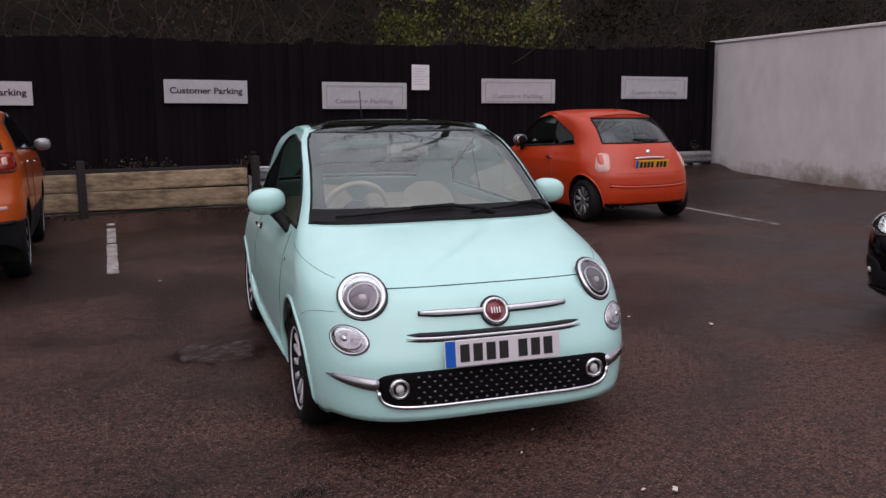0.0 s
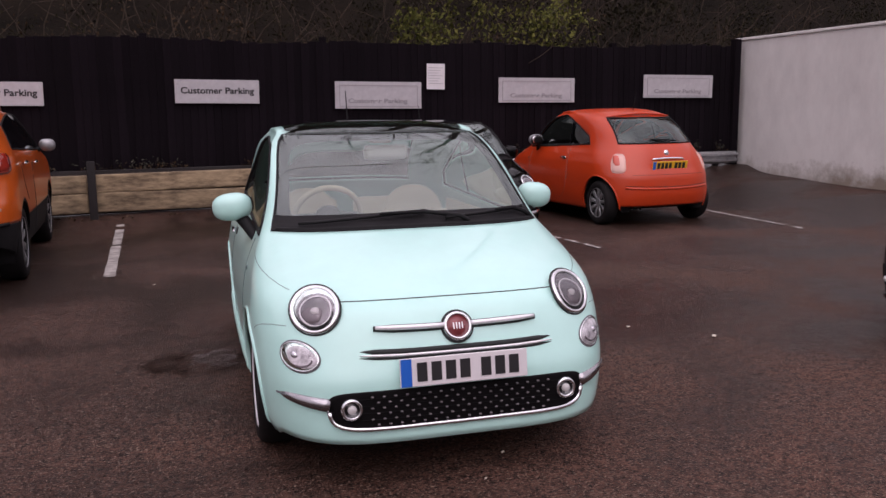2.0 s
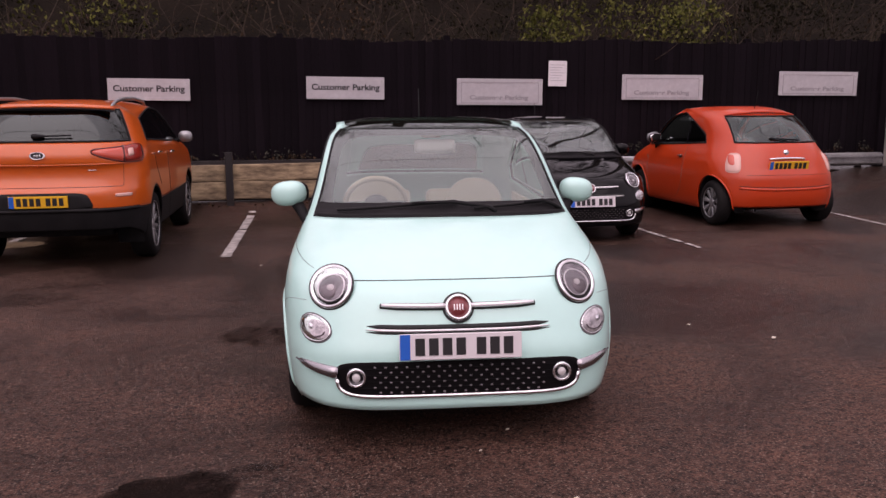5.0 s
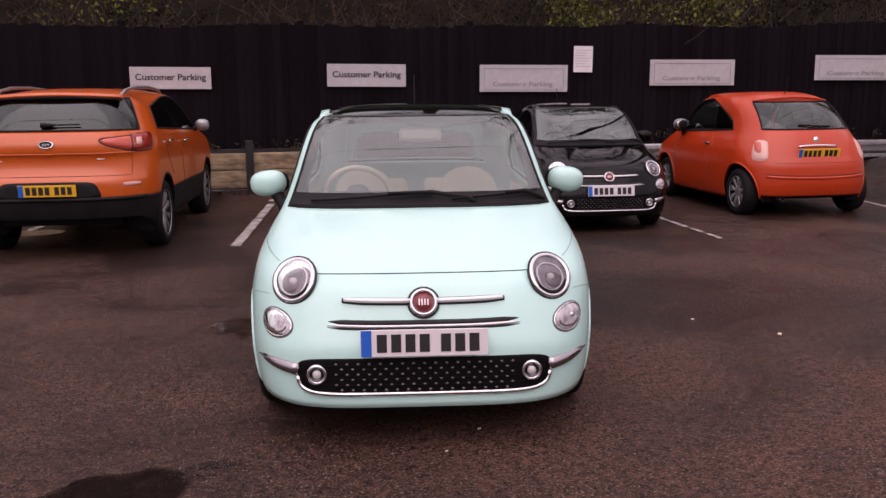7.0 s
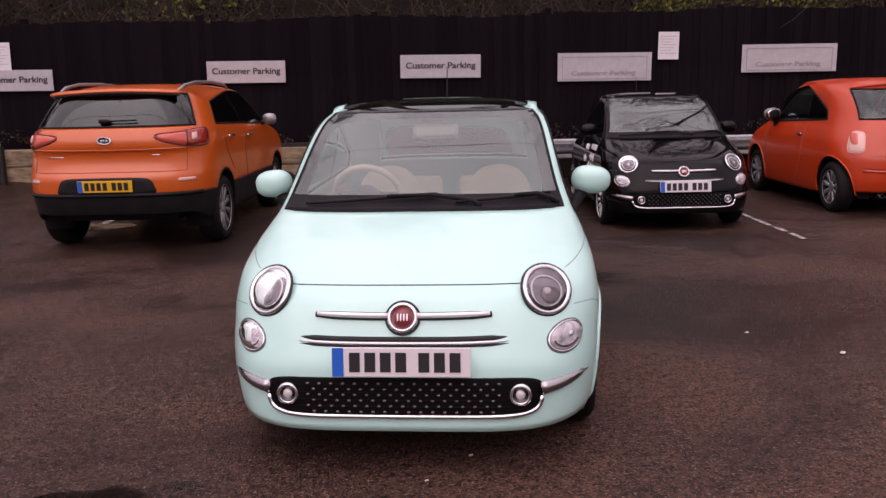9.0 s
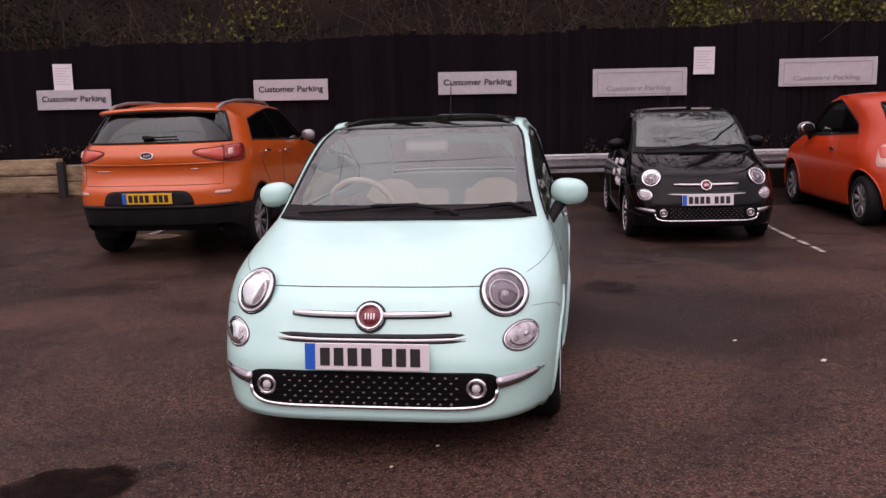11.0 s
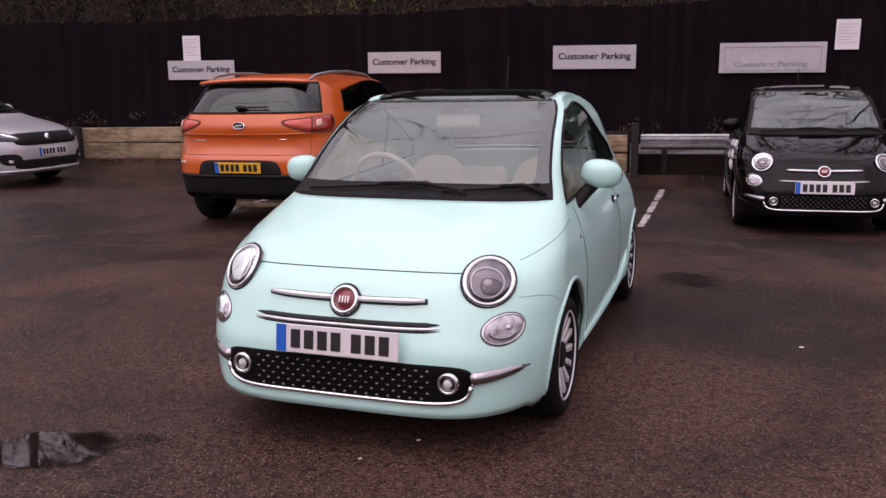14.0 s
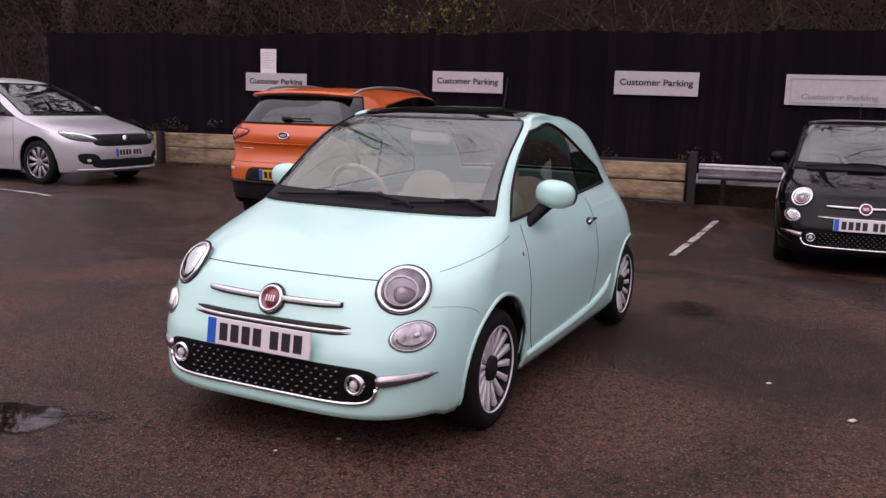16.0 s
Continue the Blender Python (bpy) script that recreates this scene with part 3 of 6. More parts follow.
def shell_parts(sh, car, body_mat, glass_mats, spec):
    """Cuts the stacked outlines into body, glass, cladding and roof. spec: sill, mid, arches [(y, z, r)], glass
    bottom and top for screen, flank and tail, roof height and middle, pillar, panel width, cladding material."""
    nA, nB, nC, nD, nE = spec.get("columns", (34, 34, 96, 30, 26))
    ks, kr = spec["screen"], spec["tail"]
    cols = []
    for i in range(nA):
        cols.append(("F", ks * i / nA))
    for i in range(nB):
        cols.append(("f", i / nB))
    for i in range(nC):
        cols.append(("S", i / nC))
    for i in range(nD):
        cols.append(("r", i / nD))
    for i in range(nE + 1):
        cols.append(("R", kr * (1 - i / nE)))
    count = len(cols)
    edges = np.cumsum([0, nA, nB, nC, nD, nE])

    def xy(col, z):
        kind, t = col
        if kind == "F":
            x = t * float(sh.w(z))
            return x, float(sh.front(x, z))
        if kind == "f":
            a0 = math.asin(ks ** (float(sh.pf(z)) / 2))
            return sh.arc("front", a0 + (math.pi / 2 - a0) * t, z)
        if kind == "S":
            y1, y2 = float(sh.y1(z)), float(sh.y2(z))
            y = y1 + (y2 - y1) * t
            return float(sh.side(y, z)), y
        if kind == "r":
            a0 = math.asin(kr ** (float(sh.pr(z)) / 2))
            return sh.arc("rear", math.pi / 2 - (math.pi / 2 - a0) * t, z)
        x = t * float(sh.w(z))
        return x, float(sh.rear(x, z))

    def along(i, values):
        """Blends screen, flank front, flank rear and tail values along the columns."""
        a, b, c, d = values
        e = edges
        if i <= e[1]:
            return a
        if i < e[2]:
            t = (i - e[1]) / (e[2] - e[1])
            return a + (b - a) * t * t * (3 - 2 * t)
        if i <= e[3]:
            return b + (c - b) * (i - e[2]) / (e[3] - e[2])
        if i < e[4]:
            t = (i - e[3]) / (e[4] - e[3])
            return c + (d - c) * t * t * (3 - 2 * t)
        return d

    n1, n2, n3, n4 = spec.get("rows", (18, 24, 14, 14))
    grid = np.zeros((count, n1 + n2 + n3 + n4 + 1, 3))
    roof, mid_y = spec["roof"], spec["centre"]
    for i, col in enumerate(cols):
        low = spec["sill"]
        for _ in range(3):
            _, y = xy(col, low)
            low = spec["sill"] + spec.get("rise", lambda yy: 0.0)(y)
            for ya, za, ra in spec["arches"]:
                if abs(y - ya) < ra:
                    low = max(low, za + math.sqrt(ra * ra - (y - ya) ** 2))
        mid = max(spec["mid"], low + 0.02)
        gb, gt = along(i, spec["glass_low"]), along(i, spec["glass_top"])
        if edges[2] <= i <= edges[3] and "arch_top" in spec:
            t = (i - edges[2]) / (edges[3] - edges[2])
            gt += spec["arch_top"] * math.sin(math.pi * t ** spec.get("arch_power", 0.8))
        zs = [low + (mid - low) * k / n1 for k in range(n1)]
        zs += [mid + (gb - mid) * k / n2 for k in range(n2)]
        zs += [gb + (gt - gb) * k / n3 for k in range(n3 + 1)]
        for k, z in enumerate(zs):
            x, y = xy(col, z)
            grid[i, k] = x, y, z
        x, y = xy(col, gt)
        top = max(spec["top"], gt + 0.004) if "top" in spec else gt
        if "dome" in spec:
            ahead = max(0.0, min(1.0, (i - edges[1]) / (edges[2] - edges[1]))) ** 2
            behind = max(0.0, min(1.0, (edges[4] - i) / (edges[4] - edges[3]))) ** 2
            flank = max(0.0, min(1.0, (i - edges[2]) / (edges[3] - edges[2])))
            top += spec["dome"] * min(ahead, behind) * (0.35 + 0.65 * math.sin(math.pi * flank ** 0.7))
        for k in range(1, n4 + 1):
            q, peak = (1 - k / n4) ** 0.9, gt
            if "top" in spec:
                if k <= 5:
                    z = gt + (top - gt) * k / 5
                    grid[i, len(zs) - 1 + k] = (*xy(col, z), z)
                    continue
                x, y = xy(col, top)
                q, peak = (0.965, 0.915)[k - 6] if k < 8 else 0.915 * (1 - (k - 7) / (n4 - 7)), top
            grid[i, len(zs) - 1 + k] = x * q, mid_y + (y - mid_y) * q, roof - (roof - peak) * q ** spec.get("crown", 3.2)
    # faces by part
    lists = {}
    split = spec.get("pillar")
    ring = 7 if spec.get("panel") else 0
    rows = grid.shape[1]

    def belongs(i, k):
        if n1 + n2 <= k < n1 + n2 + n3:
            if i < edges[1]:
                return "windscreen"
            if edges[2] <= i < edges[3]:
                t = (i - edges[2]) / nC
                if split:
                    if abs(t - split) < 0.012:
                        return "pillar"
                    return "door_window" if t < split else "quarter_window"
                return "door_window"
            if i >= edges[4]:
                return "rear_window"
        if ring and k >= n1 + n2 + n3 and (i < edges[1] or k >= n1 + n2 + n3 + ring):
            return "roof_panel"
        if k < n1 and spec.get("cladding"):
            return "cladding"
        return "body"

    for i in range(count - 1):
        for k in range(rows - 1):
            lists.setdefault(belongs(i, k), []).append((i, k))
    made = {}
    for name, quads in lists.items():
        sides = ("left", "right") if name in ("door_window", "quarter_window", "pillar") else ("both",)
        for which in sides:
            index, verts, faces = {}, [], []

            def vert(i, k, s):
                if i in (0, count - 1) or k == rows - 1:
                    s = 0 if k != rows - 1 else 2
                key = (i, k, s) if s != 2 else ("top", 0, 0)
                if key not in index:
                    index[key] = len(verts)
                    x, y, z = grid[i, k]
                    verts.append((x * (-1 if s == -1 else 1), y, z))
                return index[key]

            for i, k in quads:
                for s in ((1, -1) if which == "both" else ((-1,) if which == "right" else (1,))):
                    f = [vert(i, k, s), vert(i + 1, k, s), vert(i + 1, k + 1, s), vert(i, k + 1, s)]
                    f = list(dict.fromkeys(f))
                    if len(f) > 2:
                        faces.append(tuple(f if s == 1 else f[::-1]))
            mat = {"body": body_mat, "cladding": spec.get("cladding"), "pillar": GLOSSBLACK,
                   "roof_panel": spec.get("panel")}.get(name) or glass_mats[name]
            ob = part(name, (verts, faces), mat, car)
            if name in ("body", "cladding", "roof_panel"):
                mod = ob.modifiers.new("thickness", "SOLIDIFY")
                mod.thickness, mod.offset = spec.get("skin", 0.022), -1
            elif name != "pillar":
                ob.visible_shadow = False
            made.setdefault(name, []).append(ob)
    # rubber seals round the glass
    g0, g1 = n1 + n2, n1 + n2 + n3

    def rim(path, s):
        return [Vector((s * grid[i, k][0], grid[i, k][1], grid[i, k][2])) for i, k in path]

    def loop(i0, i1):
        return ([(i, g0) for i in range(i0, i1, 3)] + [(i1, k) for k in range(g0, g1)]
                + [(i, g1) for i in range(i1, i0, -3)] + [(i0, k) for k in range(g1, g0, -1)])

    def seal(i0, i1, r, owner):
        if i0 == 0 or i1 == count - 1:
            path = []
            if i0 == 0:
                half = [(i, g0) for i in range(0, i1, 3)] + [(i1, k) for k in range(g0, g1)] + [(i, g1) for i in range(i1, -1, -3)]
            else:
                half = [(i, g0) for i in range(count - 1, i0, -3)] + [(i0, k) for k in range(g0, g1)] + [(i, g1) for i in range(i0, count, 3)]
            if i0 == 0 and spec.get("panel"):
                half = [(i1, k) for k in range(g1, g0, -1)] + [(i, g0) for i in range(i1, -1, -3)]
            path = rim(half, 1) + rim(half[::-1], -1)
            part("seal", tube(path, r, 6, closed=not (i0 == 0 and spec.get("panel"))), PLASTIC, owner)
        else:
            for s, ob in zip((1, -1), made["door_window"]):
                part("seal", tube(rim(loop(i0, i1), s), r, 6, closed=True), PLASTIC, ob)

    seal(0, edges[1], spec.get("seal", 0.012), made["windscreen"][0])
    seal(edges[2], edges[3], spec.get("seal_side", 0.009), None)
    seal(edges[4], count - 1, spec.get("seal_tail", 0.012), made["rear_window"][0])
    return made, grid, edges, (n1, n2, n3, n4)


def wheel_meshes(radius, width, rim_radius, spokes, style, dark=False):
    """Meshes of a wheel that turns about x, with its outer face towards +x."""
    turn = Matrix.Rotation(math.pi / 2, 4, "Y")
    h, r, q = width / 2, radius, rim_radius
    tyre = lathe([(q, -h * 0.9), (q + 0.02, -h), (r - 0.03, -h), (r - 0.008, -h * 0.8), (r, -h * 0.5), (r, h * 0.5), (r - 0.008, h * 0.8),
                  (r - 0.03, h), (q + 0.035, h * 1.03), (q + 0.012, h), (q, h * 0.9)], 56, turn)
    barrel = lathe([(q, -h * 0.9), (q - 0.01, -h * 0.5), (q - 0.02, h * 0.2), (q - 0.006, h * 0.86), (q + 0.004, h * 0.97), (q + 0.008, h * 0.9)], 56, turn)
    back = lathe([(q - 0.015, h * 0.05), (0.05, h * 0.02), (0.001, h * 0.02)], 40, turn)
    arms = []
    for i in range(spokes):
        a = 2 * math.pi * i / spokes
        wide = 2 * math.pi * q / spokes * (0.28 if style == "many" else 0.34)
        v, f = box(0.022, 1.0, q - 0.052, 0.006, (0, 0, 0), 1)
        fan = [Vector((p.x + h * 0.72 - (0.03 if style == "many" else 0.012) * (1 - (p.z / q + 0.5)), p.y * wide * (0.62 + 0.75 * (p.z / (q - 0.052) + 0.5)), p.z + 0.048 + (q - 0.052) / 2)) for p in v]
        arms.append(moved((fan, f), Matrix.Rotation(a, 4, "X")))
    disc = merged(*arms)
    lip = lathe([(q + 0.003, h * 0.93), (q - 0.003, h * 0.98), (q - 0.008, h * 0.9)], 56, turn)
    hub = lathe([(0.062, h * 0.55), (0.058, h * 0.74), (0.045, h * 0.79), (0.001, h * 0.8)], 28, turn)
    metal = STEEL if dark else ALLOY
    return [("wheel", mesh_of("wheel", *merged(barrel, back), PLASTIC), ""),
            ("tyre", mesh_of("tyre", *tyre, RUBBER), "black rubber tyre"),
            ("rim", mesh_of("rim", *merged(disc, lip), metal), "multi-spoke alloy rim"),
            ("hub_cap", mesh_of("hub_cap", *hub, PLASTIC if style == "many" else metal), "")]


def add_wheels(car, meshes, spots, radius, turn=0):
    for x, y in spots:
        m = pose(x, y, radius, 0, 0, 0 if x > 0 else 180)
        if turn and y < 1.5:
            m = m @ pose(0, 0, 0, 0, 0, turn)
        hub = part("wheel", meshes[0][1], None, car, at=m)
        for name, me, label in meshes[1:]:
            part(name, me, None, hub, label)


def wheel_wells(car, sh, arches, width, sill, length):
    """Dark liners over the wheels and the floor pan."""
    for y, z, r in arches:
        for s in (1, -1):
            verts, faces = [], []
            n = 18
            for i in range(n + 1):
                a = math.pi * (-0.12 + 1.24 * i / n)
                rim = min(width, sh.side(y + r * math.cos(a), max(sill, z + r * math.sin(a)))) - 0.014
                for x, k in ((rim, 1.0), (width - 0.30, 1.0)):
                    verts.append(Vector((s * x, y + (r + 0.004) * k * math.cos(a), z + (r + 0.004) * k * math.sin(a))))
            for i in range(n):
                faces.append((2 * i, 2 * i + 1, 2 * i + 3, 2 * i + 2))
            c = len(verts)
            verts.append(Vector((s * (width - 0.30), y, z)))
            for i in range(n):
                faces.append((2 * i + 1, c, 2 * i + 3))
            ob = part("wheel_well", (verts, faces), PLASTIC, car)
    part("floor_pan", box(width * 2 - 0.64, length - 0.3, 0.08, 0.02, (0, length / 2, sill + 0.06)), PLASTIC, car)


def number_plate(car, m, yellow, groups=(4, 3), w=0.535, h=0.114):
    plate = part("number_plate", box(w, 0.012, h, 0.004), PLATEYELLOW if yellow else PLATEWHITE, car, "yellow number plate" if yellow else "white number plate", False, m)
    part("blue_band", box(0.045, 0.004, h - 0.004, 0.0, (-w / 2 + 0.026, -0.0065, 0)), PLATEBLUE, plate, "", False)
    x = -w / 2 + 0.062
    step = (w - 0.062 - 0.03 - 0.03) / sum(groups)
    for g in groups:
        for _ in range(g):
            part("plain_bar", box(step * 0.7, 0.004, h * 0.66, 0.0, (x + step / 2, -0.0065, 0)), INK, plate, "", False)
            x += step
        x += 0.03
    return plate


def seat(car, x, y, z, mat, domed=False, rest=True):
    squab = box(0.50, 0.50, 0.14, 0.05, (0, -0.02, 0), 3)
    back = moved(box(0.48, 0.13, 0.60, 0.055, (0, 0, 0.30), 3), pose(0, 0.27, 0.0, -14))
    head = moved(ball(0.16, 0.06, 0.12, (0, 0, 0.0), 18, 10), pose(0, 0.43, 0.64, -14))
    if domed:
        head = moved(ball(0.20, 0.075, 0.20, (0, 0, 0.0), 22, 12, 0.9), pose(0, 0.41, 0.55, -14))
    s = part("seat", squab, mat, car, "", at=pose(x, y, z))
    part("backrest", back, mat, s)
    if not rest:
        return s
    part("headrest", head, mat, s)
    for dx in (-0.06, 0.06):
        part("headrest_post", tube([(dx, 0.38, 0.5), (dx, 0.42, 0.66)], 0.008), CHROME, s)
    return s


# ---- the small rounded hatchback ----
HATCH = Shell(
    yf=curve((0.14, 0.016), (0.20, 0.002), (0.26, 0.003), (0.32, 0.010), (0.44, 0.015), (0.54, 0.045), (0.64, 0.085), (0.72, 0.13), (0.76, 0.18), (0.82, 0.30), (0.88, 0.46), (0.93, 0.62), (0.985, 0.80), (1.10, 0.965), (1.25, 1.19), (1.36, 1.39), (1.43, 1.545)),
    y1=curve((0.14, 0.62), (0.60, 0.62), (0.74, 0.66), (0.84, 0.80), (0.92, 0.95), (0.985, 1.04), (1.10, 1.14), (1.25, 1.31), (1.36, 1.50), (1.43, 1.67)),
    y2=curve((0.14, 3.00), (0.70, 2.95), (0.95, 2.78), (1.05, 2.68), (1.25, 2.53), (1.36, 2.37), (1.435, 2.13)),
    yr=curve((0.14, 3.48), (0.25, 3.56), (0.42, 3.60), (0.60, 3.59), (0.74, 3.53), (0.95, 3.43), (1.05, 3.35), (1.25, 3.11), (1.36, 2.93), (1.435, 2.76)),
    w=curve((0.14, 0.755), (0.24, 0.800), (0.40, 0.822), (0.60, 0.827), (0.78, 0.806), (0.90, 0.765), (0.985, 0.724), (1.10, 0.686), (1.25, 0.651), (1.34, 0.631), (1.395, 0.611), (1.435, 0.575)),
    pf=curve((0.14, 4.6), (0.40, 4.9), (0.62, 3.8), (0.80, 3.2), (0.985, 4.0), (1.42, 4.4)),
    pr=curve((0.14, 3.6), (0.60, 3.4), (1.0, 3.4), (1.42, 3.4)), bulge=0.008)

TYRE_R = 0.285
FRONT_AXLE, REAR_AXLE = 0.745, 3.055
HATCH_WHEEL = wheel_meshes(TYRE_R, 0.185, 0.207, 15, "many")
HATCH_DARK_WHEEL = wheel_meshes(TYRE_R, 0.185, 0.19, 9, "few", True)


def small_hatchback(name, m, label, mat, roof_mat, trim, steel=False, plate_z=0.503):
    sh = HATCH
    car = thing(name, m, label, "car", "parked cars")
    arches = [(FRONT_AXLE, 0.30, 0.342), (REAR_AXLE, 0.30, 0.335)]
    glass = {"windscreen": GLASS, "door_window": DOORGLASS, "quarter_window": TINT, "rear_window": DOORGLASS if steel else TINT}
    spec = dict(sill=0.185, mid=0.70, arches=arches, glass_low=(0.985, 0.955, 1.03, 1.045), glass_top=(1.43, 1.378, 1.13, 1.37), arch_top=0.152, arch_power=1.15, seal=0.007,
                roof=1.500, top=1.432, dome=0.034, centre=2.2, screen=0.945, tail=0.80, pillar=0.66, panel=roof_mat,
                rise=lambda y: 0.024 if y < 0.3 else (0.07 * min(1, max(0, (y - 3.2) / 0.2)) if y > 3.2 else 0.0))
    made, grid, edges, rows = shell_parts(sh, car, mat, glass, spec)
    body = made["body"][0]
    screen, tailglass = made["windscreen"][0], made["rear_window"][0]
    for pane in made.get("roof_panel", []):
        pane.visible_shadow = roof_mat is not ROOFGLASS
    wheel_wells(car, sh, arches, 0.80, 0.18, 3.45)
    add_wheels(car, HATCH_DARK_WHEEL if steel else HATCH_WHEEL, [(s * 0.716, y) for s in (1, -1) for y in (FRONT_AXLE, REAR_AXLE)], TYRE_R)

    # black border inside the screen
    e1, g0, g1 = edges[1], rows[0] + rows[1], rows[0] + rows[1] + rows[2]
    verts, faces = [], []
    for s in (1, -1):
        for i in range(e1):
            for k in (g0, g0 + 1):
                c = len(verts)
                for a, b in ((i, k), (i + 1, k), (i + 1, k + 1), (i, k + 1)):
                    x, y, z = grid[a, b]
                    verts.append((s * x * 0.998, y - 0.004, z + 0.004))
                faces.append((c, c + 1, c + 2, c + 3) if s == 1 else (c + 3, c + 2, c + 1, c))
    # the painted band narrows to a rounded opening
    n, c = 96, len(verts)
    for i in range(n):
        a = 2 * math.pi * i / n
        ca, sa = math.cos(a), math.sin(a)
        wide = max(abs(ca), abs(sa))
        inner = ((abs(ca) ** 7 + abs(sa) ** 7) ** (1 / 7))
        for u, v in ((ca / wide, sa / wide), (0.905 * ca / inner, 0.84 * sa / inner + (0.02 if sa > 0 else 0.0))):
            z = 0.985 + 0.445 * (0.5 + 0.5 * v)
            x = 0.943 * float(sh.w(z)) * u
            verts.append((x, float(sh.front(x, z)) + 0.008, z - 0.006))
    for i in range(n):
        k = (i + 1) % n
        faces.append((c + 2 * i, c + 2 * k, c + 2 * k + 1, c + 2 * i + 1))
    part("screen_border", (verts, faces), PLASTIC, screen, "black border band of the windscreen")
    # shut lines
    hood = [(b, 0.766 - 0.006 * (abs(b) / 0.6) ** 2) for b in np.linspace(-0.55, 0.55, 33)]
    part("shut_line", on_body(sh, "front", 0, hood, 0.0028, 0.0), SEAM, body)
    for s in (1, -1):
        part("shut_line", on_body(sh, "side", s, [(0.40, 0.795), (0.47, 0.809), (0.55, 0.825), (0.65, 0.844), (0.75, 0.862), (0.85, 0.880), (0.93, 0.896)], 0.0013, 0.0004), GAP, body)
        part("shut_line", on_body(sh, "side", s, [(1.10, 0.93), (1.09, 0.8), (1.09, 0.65), (1.10, 0.5), (1.13, 0.36), (1.18, 0.28)], 0.0022, 0.0006), GAP, body)
        part("shut_line", on_body(sh, "side", s, [(2.22, 0.97), (2.25, 0.8), (2.25, 0.6), (2.20, 0.42), (2.12, 0.32), (2.03, 0.28)], 0.0022, 0.0006), GAP, body)
        part("shut_line", on_body(sh, "side", s, [(0.27, 0.668), (0.33, 0.664), (0.39, 0.655), (0.45, 0.638), (0.49, 0.615)], 0.0010, 0.0003), GAP, body)
        # lips round the wheel openings
        for ya, za, ra in arches:
            span = [(ya + (ra + 0.004) * math.cos(a), za + (ra + 0.004) * math.sin(a)) for a in np.linspace(-0.28, math.pi + 0.28, 33)]
            part("arch_lip", on_body(sh, "side", s, span, [0.005] + [0.011] * 31 + [0.005], -0.002, 8), mat, body)
        # bead added to catch the highlight on the sill crease, and handle
        if not steel:
            part("sill_crease", on_body(sh, "side", s, [(1.10, 0.262), (1.4, 0.272), (1.8, 0.285), (2.2, 0.31), (2.46, 0.36), (2.60, 0.44)], [0.016, 0.022, 0.024, 0.026, 0.022, 0.004], 0.0, 8), mat, body)
        part("door_handle", on_body(sh, "side", s, [(2.07, 0.832), (2.11, 0.838), (2.19, 0.840), (2.22, 0.838)], [0.008, 0.013, 0.013, 0.009], 0.022, 8, 0.7), CHROME, body, "chrome door handle")
        part("handle_cup", blob(sh, "side", s, 2.14, 0.836, 0.06, 0.022, 0.002, n=20, m=3)[0], SEAM, body)
        part("repeater_lamp", blob(sh, "side", s, 1.03, 0.795, 0.008, 0.012, 0.003, n=14, m=3)[0], GAP, body)
    # headlamps
    for s in (1, -1):
        bc, zc = sh.angle("front", 0.576, 0.736), 0.736
        round_one = outline(sh, "front", bc, zc, 0.107, 0.091, (0.47, -0.82, 0.32), 33)
        flat = lamp_plane(sh, "front", bc, zc, round_one, (0.47, -0.82, 0.32), 0.38)
        pan, rim = blob(sh, "front", s, bc, zc, 1, 1, 0.006, shape=round_one, plane=flat)
        lamp = part("headlamp", pan, REFLECTOR, car, "round headlamp with chrome ring")
        # near-black arc put in for the shade low in the lamp bowl
        part("shade_crescent", tube(blob(sh, "front", s, bc, zc, 0.82, 0.82, 0.0, shape=round_one, plane=flat, lift=0.010)[1][15:31], [0.003 + 0.009 * math.sin(math.pi * i / 15) for i in range(16)], 6, flat=0.6), SEAM, lamp)
        part("chrome_ring", tube(rim, 0.012, 8, closed=True), CHROME, lamp)
        part("dark_ring", tube(blob(sh, "front", s, bc, zc, 1.13, 1.13, 0.0, shape=round_one, plane=flat, lift=0.0)[1], 0.0055, 6, closed=True), SEAM, lamp)
        part("inner_ring", tube(blob(sh, "front", s, bc - 0.015, zc - 0.008, 0.66, 0.66, 0.0, shape=round_one, plane=flat, lift=0.012)[1], 0.004, 8, closed=True), ALLOY, lamp)
        part("lamp_shade", blob(sh, "front", s, bc + 0.01, zc - 0.020, 0.46, 0.40, 0.010, shape=round_one, plane=flat, lift=0.008, m=4)[0], LAMPBOWL, lamp)
        part("bulb", blob(sh, "front", s, bc - 0.012, zc - 0.010, 0.20, 0.17, 0.016, shape=round_one, plane=flat, lift=0.012, m=5)[0], BULB, lamp)
        cover = part("lens", blob(sh, "front", s, bc, zc, 0.97, 0.97, 0.026, shape=round_one, plane=flat, lift=0.006)[0], LENS, lamp)
        cover.visible_shadow = False
        # day lamps
        bd, zd = sh.angle("front", 0.658, 0.559), 0.558
        oval = outline(sh, "front", bd, zd, 0.096, 0.054, (0.70, -0.70, 0.16), 13)
        pan, rim = blob(sh, "front", s, bd, zd, 1, 1, 0.008, shape=oval)
        day = part("day_lamp", pan, DAYPAN, car, "clear oval lamp")
        part("surround", tube(rim, 0.0050, 6, closed=True), CHROME, day)
        part("dark_ring", tube(blob(sh, "front", s, bd, zd, 1.07, 1.09, 0.0, shape=oval, lift=0.0)[1], 0.0042, 6, closed=True), GREYTRIM, day)
        part("reflector_step", tube(blob(sh, "front", s, bd, zd, 0.74, 0.70, 0.0, shape=oval, lift=0.008)[1][17:32], 0.004, 6), LAMPBOWL, day)
